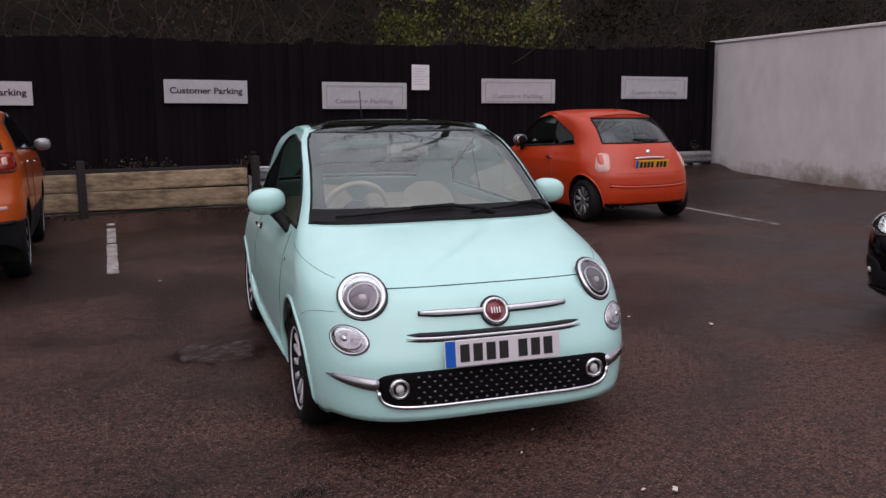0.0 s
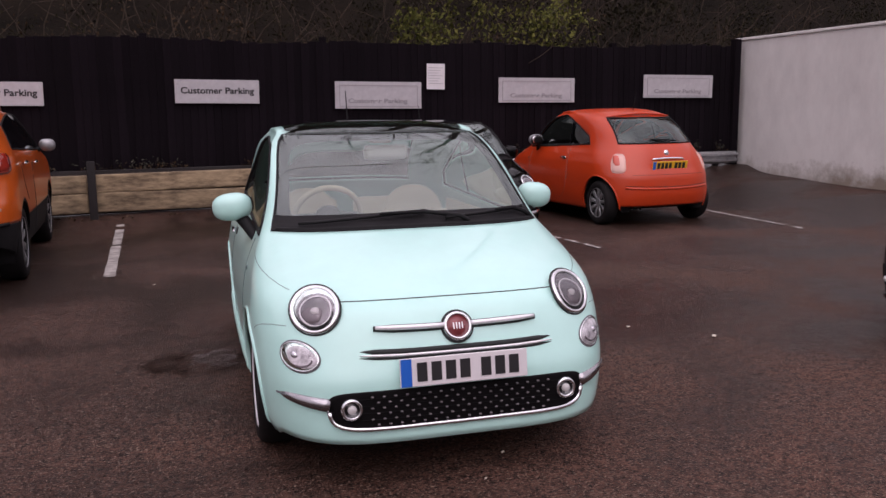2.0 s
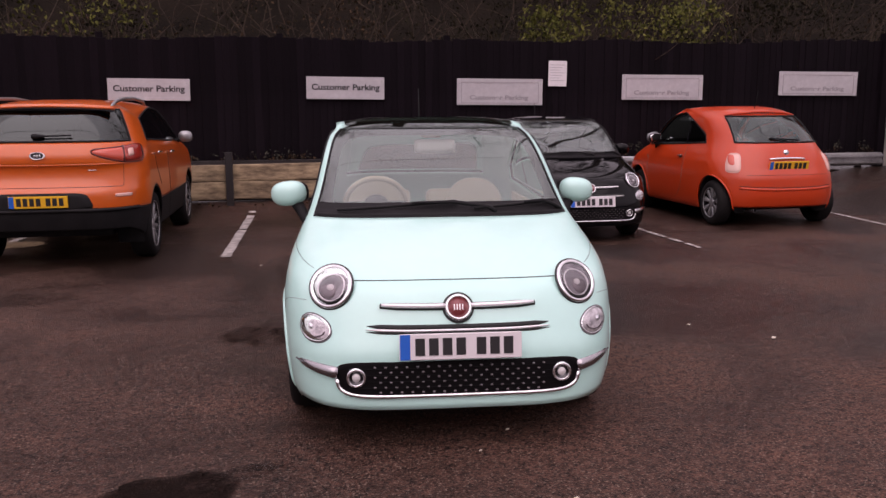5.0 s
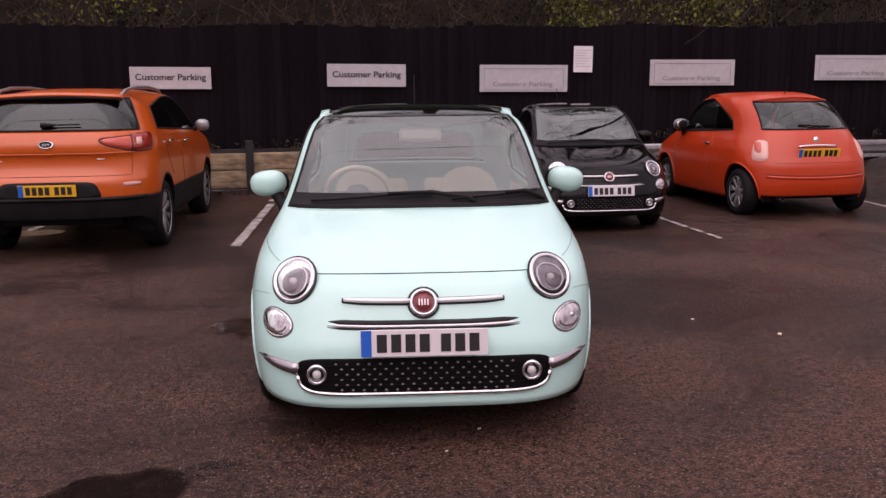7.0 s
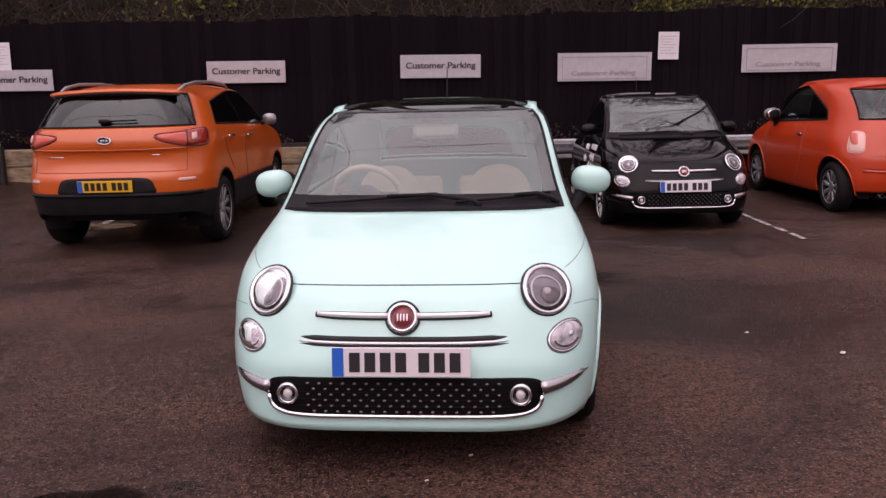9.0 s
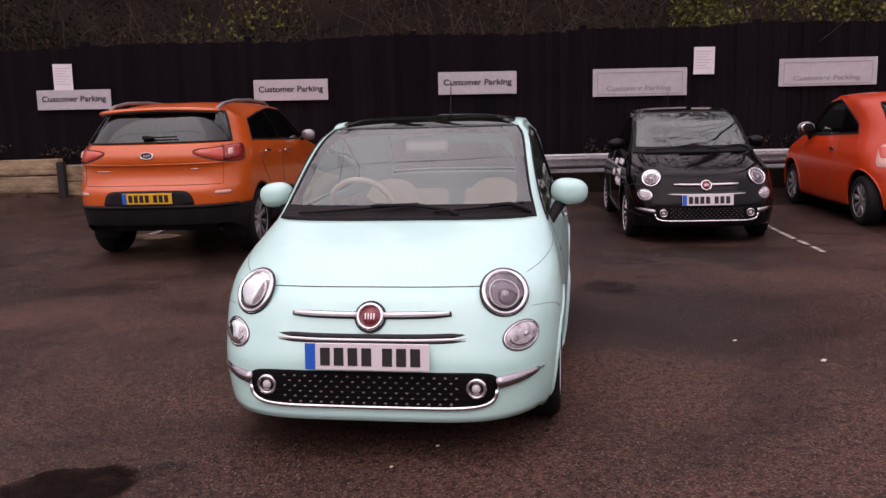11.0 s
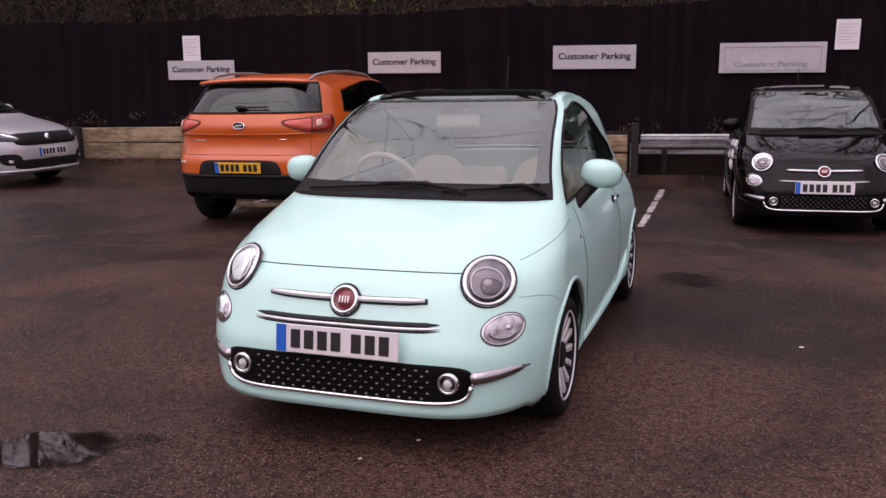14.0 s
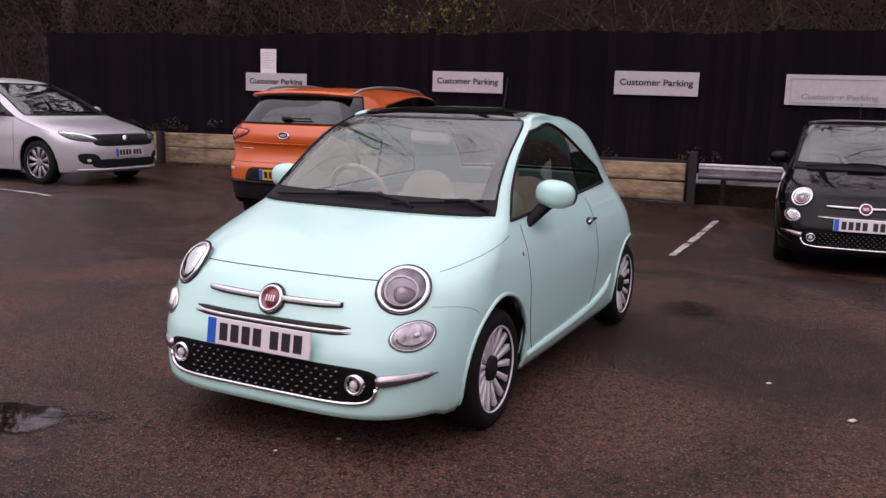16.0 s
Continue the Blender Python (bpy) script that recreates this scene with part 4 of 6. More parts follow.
        part("bulb", blob(sh, "front", s, bd + 0.03, zd + 0.006, 0.22, 0.30, 0.014, shape=oval, lift=0.006, m=4)[0], CHROME, day)
        cover = part("lens", blob(sh, "front", s, bd, zd, 0.96, 0.96, 0.020, shape=oval, lift=0.006)[0], LENS, day)
        cover.visible_shadow = False
    # badge and whiskers
    b0 = sh.normal("front", 0, 0.0, 0.655)
    tilt = math.degrees(math.atan2(b0.z, -b0.y))
    facing = pose(0, float(sh.yf(0.655)) - 0.006, 0.655, 90 - tilt, 0, 0)
    badge = part("badge", lathe([(0.001, 0.014), (0.047, 0.012), (0.049, 0.0)], 32), BADGERED, car, "round red badge in chrome ring", at=facing)
    part("badge_edge", lathe([(0.060, 0.0), (0.069, 0.006), (0.072, 0.0)], 36), SEAM, badge)
    part("badge_ring", lathe([(0.048, 0.0), (0.048, 0.016), (0.055, 0.018), (0.062, 0.012), (0.064, 0.0)], 36), CHROME, badge)
    for k in (-0.021, -0.007, 0.007, 0.021):
        part("plain_bar", box(0.0055, 0.028, 0.003, 0.001, (k * 0.9, 0, 0.0145)), ALLOY, badge)
    for s in (1, -1):
        for z, lift, r, x1, mm, nm in ((0.660, 0.014, 0.0115, 0.350, BRIGHT, "whisker"), (0.659, 0.002, 0.0175, 0.358, SEAM, "whisker_edge")):
            spots = [(sh.angle("front", x, z), z + 0.005 * (x / 0.33) ** 2) for x in np.linspace(0.06, x1, 12)]
            rr = [r * (1.0 if i < 9 else 1 - (i - 8) * 0.11) for i in range(12)]
            part(nm, on_body(sh, "front", s, spots, rr, lift, 8, 1.0), mm, car, "chrome whisker strip" if mm is BRIGHT else "")
    # slot over the plate
    xs = np.linspace(-0.425, 0.425, 41)
    for z, lift, mm, nm, r in ((0.574, -0.003, SEAM, "slot", 0.0125), (0.559, 0.004, BRIGHT, "slot_trim", 0.0065), (0.549, -0.001, SEAM, "slot_edge", 0.0065)):
        spots = [(math.copysign(sh.angle("front", abs(x), z), x), z + 0.006 * (abs(x) / 0.4) ** 3) for x in xs]
        part(nm, on_body(sh, "front", 0, spots, [r * min(1, (1.02 - abs(x) / 0.425) * 5 + 0.1) for x in xs], lift, 8), mm, car)
    # lower grille
    bg = sh.angle("front", 0.555, 0.36)
    pan, rim = blob(sh, "front", 0, 0.0, 0.3535, bg, 0.0755, 0.004, 4.0, n=96, taper=0.035)
    grille = part("lower_grille", pan, GRILLE, car, "black lower grille with chrome studs")
    low = [p for p in rim if p.z < 0.37]
    low.sort(key=lambda p: p.x)
    part("chrome_lip", tube([p + Vector((0, -0.005, -0.006)) for p in low], 0.0105, 8), CHROME, grille)
    stud = mesh_of("grille_stud", *box(0.012, 0.010, 0.0065, 0.002, segments=1), STUD)
    for r in range(6):
        z = 0.291 + 0.0230 * r
        for c in range(18):
            x = (c - 8.5 + (0.5 if r % 2 else 0)) * 0.048
            if abs(x) < 0.405:
                part("grille_stud", stud, None, grille, at=pose(x, float(sh.front(x, z)) - 0.007, z))
    slats = []
    for r in range(5):
        z = 0.280 + 0.029 * r
        slats.append(tube([(x, float(sh.front(x, z)) - 0.004, z) for x in np.linspace(-0.5, 0.5, 15)], 0.004, 5))
    part("grille_mesh", merged(*slats), GRILLE, grille)
    for s in (1, -1):
        p = sh.at("front", s, sh.angle("front", 0.468, 0.36), 0.36)
        turn = pose(p.x, p.y - 0.012, 0.36, 90, 0, 0)
        fog = part("fog_lamp", lathe([(0.001, 0.002), (0.034, 0.0), (0.036, -0.01)], 28), GLOSSBLACK, car, "round fog lamp in chrome ring", at=turn)
        part("chrome_ring", lathe([(0.031, -0.01), (0.032, 0.008), (0.038, 0.012), (0.044, 0.008), (0.046, -0.02)], 32), CHROME, fog)
        part("lens", ball(0.019, 0.019, 0.011, (0, 0, 0.003), 18, 10), BULB, fog)
        spots = [(sh.angle("front", x, z), z) for x, z in zip(np.linspace(0.55, 0.742, 9), np.linspace(0.372, 0.398, 9))]
        part("whisker_strip", on_body(sh, "front", s, spots, [0.031, 0.031, 0.030, 0.029, 0.027, 0.025, 0.022, 0.018, 0.009], -0.010, 10, 1.0), STRIPCHROME, car, "chrome bumper strip")
        part("strip_crease", on_body(sh, "front", s, [(b, z + 0.012 - 0.01 * i / 9) for i, (b, z) in enumerate(spots)], 0.004, 0.006, 5), GREYTRIM, car)
    # plate
    number_plate(car, pose(0, -0.014, plate_z, -7), False, w=0.55, h=0.117)
    part("plate_pad", box(0.44, 0.05, 0.08, 0.01, (0, 0.016, 0.51)), PLASTIC, car)
    # mirrors
    for s in (1, -1):
        shellm = part("door_mirror", ball(0.104, 0.075, 0.073, (0, 0, 0), 28, 16, 0.82), STEEL if steel else mat, car, "rounded door mirror", at=pose(s * 0.850, 1.335, 1.068, 0, s * 6, s * 8))
        part("mirror_glass", ball(0.098, 0.012, 0.056, (0, 0.066, 0), 20, 8, 0.7), CHROME, shellm)
        part("mirror_rim", ball(0.108, 0.03, 0.064, (0, 0.052, -0.002), 20, 8, 0.7), PLASTIC, shellm)
        part("mirror_stalk", tube([(s * -0.03, 0.01, -0.05), (s * -0.065, -0.03, -0.10), (s * -0.105, -0.10, -0.165), (s * -0.125, -0.16, -0.20)], [0.036, 0.032, 0.026, 0.016], 10), PLASTIC, shellm)
    # wipers, aerial
    def on_screen(x, z, lift=0.016):
        return Vector((x, float(sh.front(x, z)) - lift, z + lift))
    for x0, x1, z0, z1, hinge in ((-0.56, 0.08, 1.005, 1.042, 0.29), (0.17, 0.62, 1.008, 1.036, 0.66)):
        arm = part("wiper", tube([on_screen(x0 + (x1 - x0) * t, z0 + (z1 - z0) * t) for t in np.linspace(0, 1, 13)], 0.008, 6), PLASTIC, car, "black windscreen wiper")
        xm, zm = x0 + 0.62 * (x1 - x0), z0 + 0.62 * (z1 - z0)
        part("wiper_arm", tube([on_screen(xm, zm, 0.026), on_screen((xm + hinge) / 2, zm + 0.004, 0.024), on_screen(hinge - 0.04, 1.012, 0.018), on_screen(hinge, 0.996, 0.008)], [0.007, 0.010, 0.012, 0.012], 6), PLASTIC, arm)
    part("scuttle", tube([(x, float(sh.front(x, 0.985)) + 0.012, 0.99) for x in np.linspace(-0.66, 0.66, 21)], 0.014, 8), PLASTIC, car)
    part("aerial", tube([(0.0, 2.62, 1.455), (0.0, 2.66, 1.54), (0.0, 2.70, 1.70)], [0.008, 0.0045, 0.003], 6), PLASTIC, car)
    # tail
    part("tail_spoiler", tube([Vector((x, 2.84 - 0.25 * (abs(x) / 0.5) ** 3 * 0.35, 1.430 - 0.045 * (abs(x) / 0.5) ** 2)) for x in np.linspace(-0.50, 0.50, 21)], [0.010 + 0.018 * (1 - (abs(x) / 0.5) ** 4) for x in np.linspace(-0.5, 0.5, 21)], 8, flat=0.6), GLOSSBLACK if roof_mat else mat, car)
    for s in (1, -1):
        bt = sh.angle("rear", 0.655, 0.80)
        pan, rim = blob(sh, "rear", s, bt, 0.80, 0.165, 0.118, 0.016, 3.6, -0.02, taper=-0.12)
        tl = part("tail_lamp", pan, PALELENS, car, "pale pink and red tail lamp")
        part("lamp_edge", tube(rim, 0.004, 6, closed=True), PALELENS, tl)
        part("red_lens", blob(sh, "rear", s, bt + 0.03, 0.825, 0.085, 0.07, 0.008, 3.0, 0.02, lift=0.014, n=24, m=4)[0], AMBERLENS, tl)
    part("tailgate_bar", tube([(x, float(sh.rear(x, 0.845)) + 0.014, 0.845 + 0.01 * (1 - (x / 0.25) ** 2)) for x in np.linspace(-0.25, 0.25, 15)], [0.006] + [0.016] * 13 + [0.006], 8), CHROME, car, "chrome tailgate bar")
    part("tail_badge", lathe([(0.001, 0.012), (0.034, 0.01), (0.036, 0.0)], 24), CHROME, car, at=pose(0, float(sh.yr(0.925)) + 0.001, 0.925, -76))
    number_plate(car, pose(0, float(sh.yr(0.775)) + 0.022, 0.765, 12, 0, 180), True)
    for z, x1 in ((0.50, 0.62),):
        # dark line laid along the crease for the shade under it
        part("bumper_crease", tube([(x, float(sh.rear(x, z)) + 0.0, z + 0.02 * (x / x1) ** 2) for x in np.linspace(-x1, x1, 31)], 0.004, 6), SEAM, body)
        part("bumper_step", tube([(x, float(sh.rear(x, z - 0.025)) - 0.006, z - 0.026 + 0.02 * (x / x1) ** 2) for x in np.linspace(-x1, x1, 31)], 0.018, 8), mat, body)
    part("shut_line", tube([(x, float(sh.rear(x, 0.655)) + 0.001, 0.655) for x in np.linspace(-0.54, 0.54, 31)], 0.002, 6), SEAM, body)
    part("rear_wiper", tube([(x, float(sh.rear(x, 1.06 + 0.1 * (x + 0.22))) + 0.02, 1.075 + 0.06 * (x + 0.22)) for x in np.linspace(-0.22, 0.16, 9)], 0.011, 6), PLASTIC, car)
    part("exhaust", lathe([(0.022, 0), (0.026, 0), (0.026, 0.14), (0.022, 0.14)], 18), STEEL, car, at=pose(0.38, 3.30, 0.21, -90))
    # cabin
    part("cabin_floor", box(1.30, 1.9, 0.12, 0.03, (0, 2.0, 0.36)), CABIN, car)
    dash = part("dashboard", tube([(x, 1.16 + 0.03 * math.cos(x * 3), 0.90) for x in np.linspace(-0.64, 0.64, 13)], 0.155, 14, flat=0.55), GREYTRIM, car)
    part("dash_top", box(1.22, 0.34, 0.03, 0.012, (0, 1.01, 0.955)), CABIN, dash)
    wheel_at = pose(-0.345, 1.36, 0.995, -62, 0, 0)
    sw = part("steering_wheel", tube([(0.18 * math.cos(a), 0.18 * math.sin(a), 0) for a in np.linspace(0, 2 * math.pi, 32, endpoint=False)], 0.016, 8, closed=True), trim, car, "pale leather steering wheel", at=wheel_at)
    part("boss", ball(0.075, 0.065, 0.03), CABIN if trim is CABIN else GREYTRIM, sw)
    part("spoke", box(0.34, 0.035, 0.014, 0.004), GREYTRIM, sw)
    for x in (-0.35, 0.35):
        seat(car, x, 1.80, 0.33, trim, True)
    for x in (-0.30, 0.30):
        seat(car, x, 2.46, 0.36, trim, False, False)
    part("room_mirror", box(0.25, 0.035, 0.082, 0.025, (0.02, 1.53, 1.325)), PALETRIM if trim is CREAM else GREYTRIM, car)
    part("mirror_housing", box(0.12, 0.08, 0.04, 0.015, (0, 1.575, 1.395)), CREAM if trim is CREAM else GREYTRIM, car)
    if roof_mat is not ROOFGLASS:
        part("headlining", box(0.84, 0.9, 0.02, 0.008, (0, 2.2, 1.405)), CREAM if trim is CREAM else GREYTRIM, car)
    for s in (1, -1):
        part("door_card", box(0.03, 1.55, 0.45, 0.012, (s * 0.69, 1.80, 0.72)), trim, car)
    return car, sh


MINT_CAR, _ = small_hatchback("hatchback_car", pose(1.931, 3.577, 0, 0, 0, -5.8), "mint green small hatchback with black glass roof on damp tarmac", MINT, ROOFGLASS, CREAM)
BLACK_CAR, _sh = small_hatchback("hatchback_car", pose(4.845, 9.53, -0.055, 0, 0, -2.0), "glossy black small hatchback with white lettering on its flank", BLACKCAR, GLOSSBLACK, GREYTRIM)
RED_CAR, _ = small_hatchback("hatchback_car", pose(7.66, 13.40, 0.0, 0, 0, 180.5) @ Matrix.Diagonal((1.045, 0.97, 1.045, 1)), "orange-red small hatchback parked nose to the fence", RED, None, CABIN, steel=True)


# white lettering on the black car's flank, as plain bars
for _row, (_y, _z, _n) in enumerate(((1.12, 0.86, 5), (1.16, 0.74, 4), (1.10, 0.62, 6), (1.62, 0.84, 3), (1.66, 0.70, 3))):
    for _k in range(_n):
        _yy = _y + 0.075 * _k
        _tall = 0.030 + 0.018 * math.sin(3.1 * _k + _row)
        _spots = [(_yy, _z - _tall), (_yy + 0.008, _z), (_yy + 0.02, _z + _tall)]
        part("plain_bar", on_body(_sh, "side", -1, _spots, 0.010, 0.0, 6), DECAL, BLACK_CAR, "white flank lettering as bars" if _k == 0 else "")


# ---- the tall orange off-roader, seen from behind ----
SUV = Shell(
    yf=curve((0.20, 0.10), (0.45, 0.02), (0.75, 0.03), (0.95, 0.15), (1.08, 0.60), (1.18, 1.08), (1.40, 1.45), (1.61, 1.85)),
    y1=curve((0.20, 0.62), (0.75, 0.62), (1.00, 0.80), (1.18, 1.42), (1.40, 1.72), (1.61, 2.05)),
    y2=curve((0.20, 3.80), (0.85, 3.80), (1.18, 3.62), (1.40, 3.46), (1.61, 3.30)),
    yr=curve((0.20, 4.24), (0.38, 4.36), (0.58, 4.42), (0.70, 4.425), (0.77, 4.42), (0.83, 4.372), (0.92, 4.338), (0.99, 4.334), (1.05, 4.362), (1.10, 4.362), (1.20, 4.325), (1.25, 4.292), (1.40, 4.18), (1.61, 3.98)),
    w=curve((0.20, 0.86), (0.40, 0.915), (0.70, 0.94), (1.02, 0.93), (1.16, 0.905), (1.28, 0.86), (1.45, 0.785), (1.61, 0.70)),
    pf=curve((0.20, 4.0), (1.6, 4.0)), pr=curve((0.20, 4.2), (0.8, 4.0), (1.2, 4.6), (1.6, 5.0)), bulge=0.01)
SUV_WHEEL = wheel_meshes(0.352, 0.225, 0.245, 10, "few", True)


def off_roader(m):
    sh = SUV
    car = thing("off_roader_car", m, "bright orange off-roader with black lower bumper and roof rails", "car", "parked cars")
    arches = [(0.90, 0.355, 0.40), (3.54, 0.355, 0.40)]
    glass = {"windscreen": GLASS, "door_window": PRIVACY, "quarter_window": PRIVACY, "rear_window": PRIVACY}
    spec = dict(sill=0.30, mid=0.60, arches=arches, glass_low=(1.18, 1.17, 1.25, 1.255), glass_top=(1.59, 1.55, 1.47, 1.56), arch_top=0.06, roof=1.672, centre=2.9,
                screen=0.9, tail=0.91, pillar=0.5, cladding=PLASTIC, seal_tail=0.012, crown=3.6, rise=lambda y: 0.10 * min(1, max(0, (y - 3.95) / 0.25)))
    made, grid, edges, rows = shell_parts(sh, car, ORANGE, glass, spec)
    body = made["body"][0]
    wheel_wells(car, sh, arches, 0.90, 0.28, 4.2)
    add_wheels(car, SUV_WHEEL, [(s * 0.805, y) for s in (1, -1) for y in (0.90, 3.54)], 0.352)
    # bumper step and shut lines
    part("bumper_step", tube([(x, float(sh.rear(x, 0.60)) + 0.004, 0.60) for x in np.linspace(-0.86, 0.86, 41)], 0.022, 8, flat=0.8), PLASTIC, car)
    part("shut_line", tube([(x, float(sh.rear(x, 0.82)) + 0.001, 0.82) for x in np.linspace(-0.74, 0.74, 31)], 0.003, 6), SEAM, body)
    for s in (1, -1):
        part("shut_line", on_body(sh, "rear", s, [(sh.angle("rear", 0.75, z), z) for z in np.linspace(0.82, 1.06, 9)], 0.0025, 0.0), SEAM, body)
        bt = sh.angle("rear", 0.74, 1.14)
        wedge = rounded([(-1.0, 0.50), (-0.5, 0.62), (0.1, 0.78), (0.65, 1.0), (1.0, 0.98), (1.06, 0.1), (1.0, -0.95), (0.45, -1.0), (0.0, -0.98), (-0.5, -0.62), (-0.95, -0.05)], 66)
        pan, rim = blob(sh, "rear", s, bt + 0.03, 1.135, 0.48, 0.085, 0.020, shape=wedge)
        tl = part("tail_lamp", pan, AMBERLENS, car, "wedge-shaped red and amber tail lamp")
        part("lamp_edge", tube(rim, 0.009, 6, closed=True), DARKRED, tl)
        part("lamp_division", blob(sh, "rear", s, bt + 0.02, 1.132, 0.022, 0.078, 0.010, 5.0, lift=0.016, n=20, m=3)[0], DARKRED, tl)
        part("red_lens", blob(sh, "rear", s, bt + 0.24, 1.138, 0.25, 0.074, 0.010, 5.0, 0.0, slope=0.010, lift=0.015, n=32, m=4)[0], REDLENS, tl)
        part("clear_lens", blob(sh, "rear", s, bt + 0.16, 1.140, 0.060, 0.034, 0.008, 5.0, 0.0, slope=0.004, lift=0.026, n=24, m=4)[0], PALELENS, tl)
        part("body_crease", on_body(sh, "rear", s, [(sh.angle("rear", x, 1.03), 1.03 + 0.012 * (x / 0.9) ** 2) for x in np.linspace(0.0, 0.93, 19)], [0.012] * 16 + [0.009, 0.006, 0.003], -0.007, 8), ORANGE, body)
        part("reflector", blob(sh, "rear", s, sh.angle("rear", 0.76, 0.735), 0.735, 0.16, 0.018, 0.006, 4, n=24, m=3)[0], PALELENS, car)
        # roof rails
        rail = tube([(s * 0.60, 1.95, 1.60), (s * 0.62, 2.2, 1.655), (s * 0.635, 2.8, 1.685), (s * 0.63, 3.35, 1.678), (s * 0.615, 3.7, 1.645), (s * 0.60, 3.90, 1.585)], [0.014, 0.018, 0.018, 0.018, 0.018, 0.012], 8)
        part("roof_rail", rail, RAILGREY, car, "grey roof rail")
        part("door_handle", on_body(sh, "side", s, [(2.35, 1.065), (2.40, 1.07), (2.52, 1.07), (2.56, 1.065)], 0.014, 0.03, 8), CHROME, body)
        part("door_handle", on_body(sh, "side", s, [(3.15, 1.095), (3.20, 1.10), (3.30, 1.10), (3.34, 1.095)], 0.014, 0.03, 8), CHROME, body)
        part("shut_line", on_body(sh, "side", s, [(2.62, 1.08), (2.64, 0.9), (2.62, 0.7), (2.60, 0.5), (2.60, 0.36)], 0.004, 0.0), SEAM, body)
        part("shut_line", on_body(sh, "side", s, [(3.42, 1.1), (3.40, 0.98), (3.30, 0.86), (3.18, 0.74)], 0.004, 0.0), SEAM, body)
        mir = part("door_mirror", ball(0.09, 0.06, 0.072, (0, 0, 0), 20, 12, 0.8), STEEL, car, "grey door mirror", at=pose(s * 1.01, 1.55, 1.22))
        part("mirror_foot", tube([(-s * 0.05, 0, -0.03), (-s * 0.14, 0.0, -0.06)], 0.03, 8), PLASTIC, mir)
    # spoiler
    sp = [Vector((x, 4.03 - 0.10 * (abs(x) / 0.66) ** 3, 1.605 - 0.03 * (abs(x) / 0.66) ** 2)) for x in np.linspace(-0.64, 0.64, 25)]
    part("tail_spoiler", tube(sp, 0.055, 10, flat=0.36), ORANGE, car)
    # black strip in place of the shade that the spoiler throws
    part("spoiler_shadow_lip", tube([p + Vector((0, 0.015, -0.028)) for p in sp], 0.016, 6), GLOSSBLACK, car)
    # plate recess, badge, bars, wiper, exhaust
    part("plate_recess", blob(sh, "rear", 0, 0.0, 0.685, sh.angle("rear", 0.47, 0.685), 0.085, 0.002, 4.5, n=48, m=3, taper=-0.15)[0], PLASTIC, car)
    number_plate(car, pose(0, float(sh.yr(0.69)) + 0.02, 0.69, 4, 0, 180), True)
    bd = part("badge", lathe([(0.001, 0.012), (0.062, 0.01), (0.066, 0.0)], 32), GLOSSBLACK, car, "dark oval badge", at=pose(0, float(sh.yr(1.125)) + 0.002, 1.125, -82) @ Matrix.Diagonal((1, 0.52, 1, 1)))
    part("badge_ring", lathe([(0.06, 0.0), (0.06, 0.016), (0.072, 0.012), (0.074, 0.0)], 32), CHROME, bd)
    for k in (-0.025, 0.0, 0.025):
        part("plain_bar", box(0.014, 0.05, 0.003, 0.0, (k, 0, 0.0135)), CHROME, bd)
    for x0, x1, z in ((0.42, 0.60, 0.97), (-0.52, -0.44, 0.98)):
        part("plain_bar", tube([(x, float(sh.rear(x, z)) + 0.003, z) for x in np.linspace(x0, x1, 5)], 0.006, 4), CHROME, car)
    part("rear_wiper", tube([(x, float(sh.rear(x, 1.31)) + 0.03, 1.31 - 0.02 * x) for x in np.linspace(-0.30, 0.06, 9)], [0.008] * 6 + [0.016, 0.024, 0.024], 6), PLASTIC, car)
    part("under_guard", box(0.9, 0.2, 0.10, 0.03, (0, 4.1, 0.42)), PLASTIC, car)
    part("dashboard", box(1.4, 0.4, 0.2, 0.06, (0, 1.7, 0.95)), CABIN, car)
    for x in (-0.38, 0.38):
        seat(car, x, 2.3, 0.72, CABIN)
        seat(car, x, 3.2, 0.74, CABIN)
    return car


off_roader(pose(-0.92, 13.10, 0, 0, 0, 178.0))


# ---- family hatchbacks: the silver one by the fence, and a dark one whose corner shows ----
FAMILY = Shell(
    yf=curve((0.16, 0.10), (0.25, 0.02), (0.45, 0.02), (0.60, 0.05), (0.70, 0.14), (0.80, 0.45), (0.90, 0.95), (0.95, 1.10), (1.20, 1.62), (1.40, 2.15)),
    y1=curve((0.16, 0.62), (0.55, 0.62), (0.75, 0.75), (0.90, 1.20), (0.95, 1.36), (1.20, 1.86), (1.40, 2.30)),
    y2=curve((0.16, 3.75), (0.90, 3.70), (1.0, 3.55), (1.40, 3.20)),
    yr=curve((0.16, 4.26), (0.45, 4.36), (0.80, 4.33), (1.0, 4.20), (1.40, 3.75)),
    w=curve((0.16, 0.83), (0.40, 0.885), (0.65, 0.896), (0.80, 0.88), (0.92, 0.85), (1.20, 0.74), (1.40, 0.62)),
    pf=curve((0.16, 3.4), (0.9, 3.4), (1.4, 4.2)), pr=curve((0.16, 3.8), (1.4, 4.0)), bulge=0.008)
FAMILY_WHEEL = wheel_meshes(0.312, 0.205, 0.215, 10, "few", True)


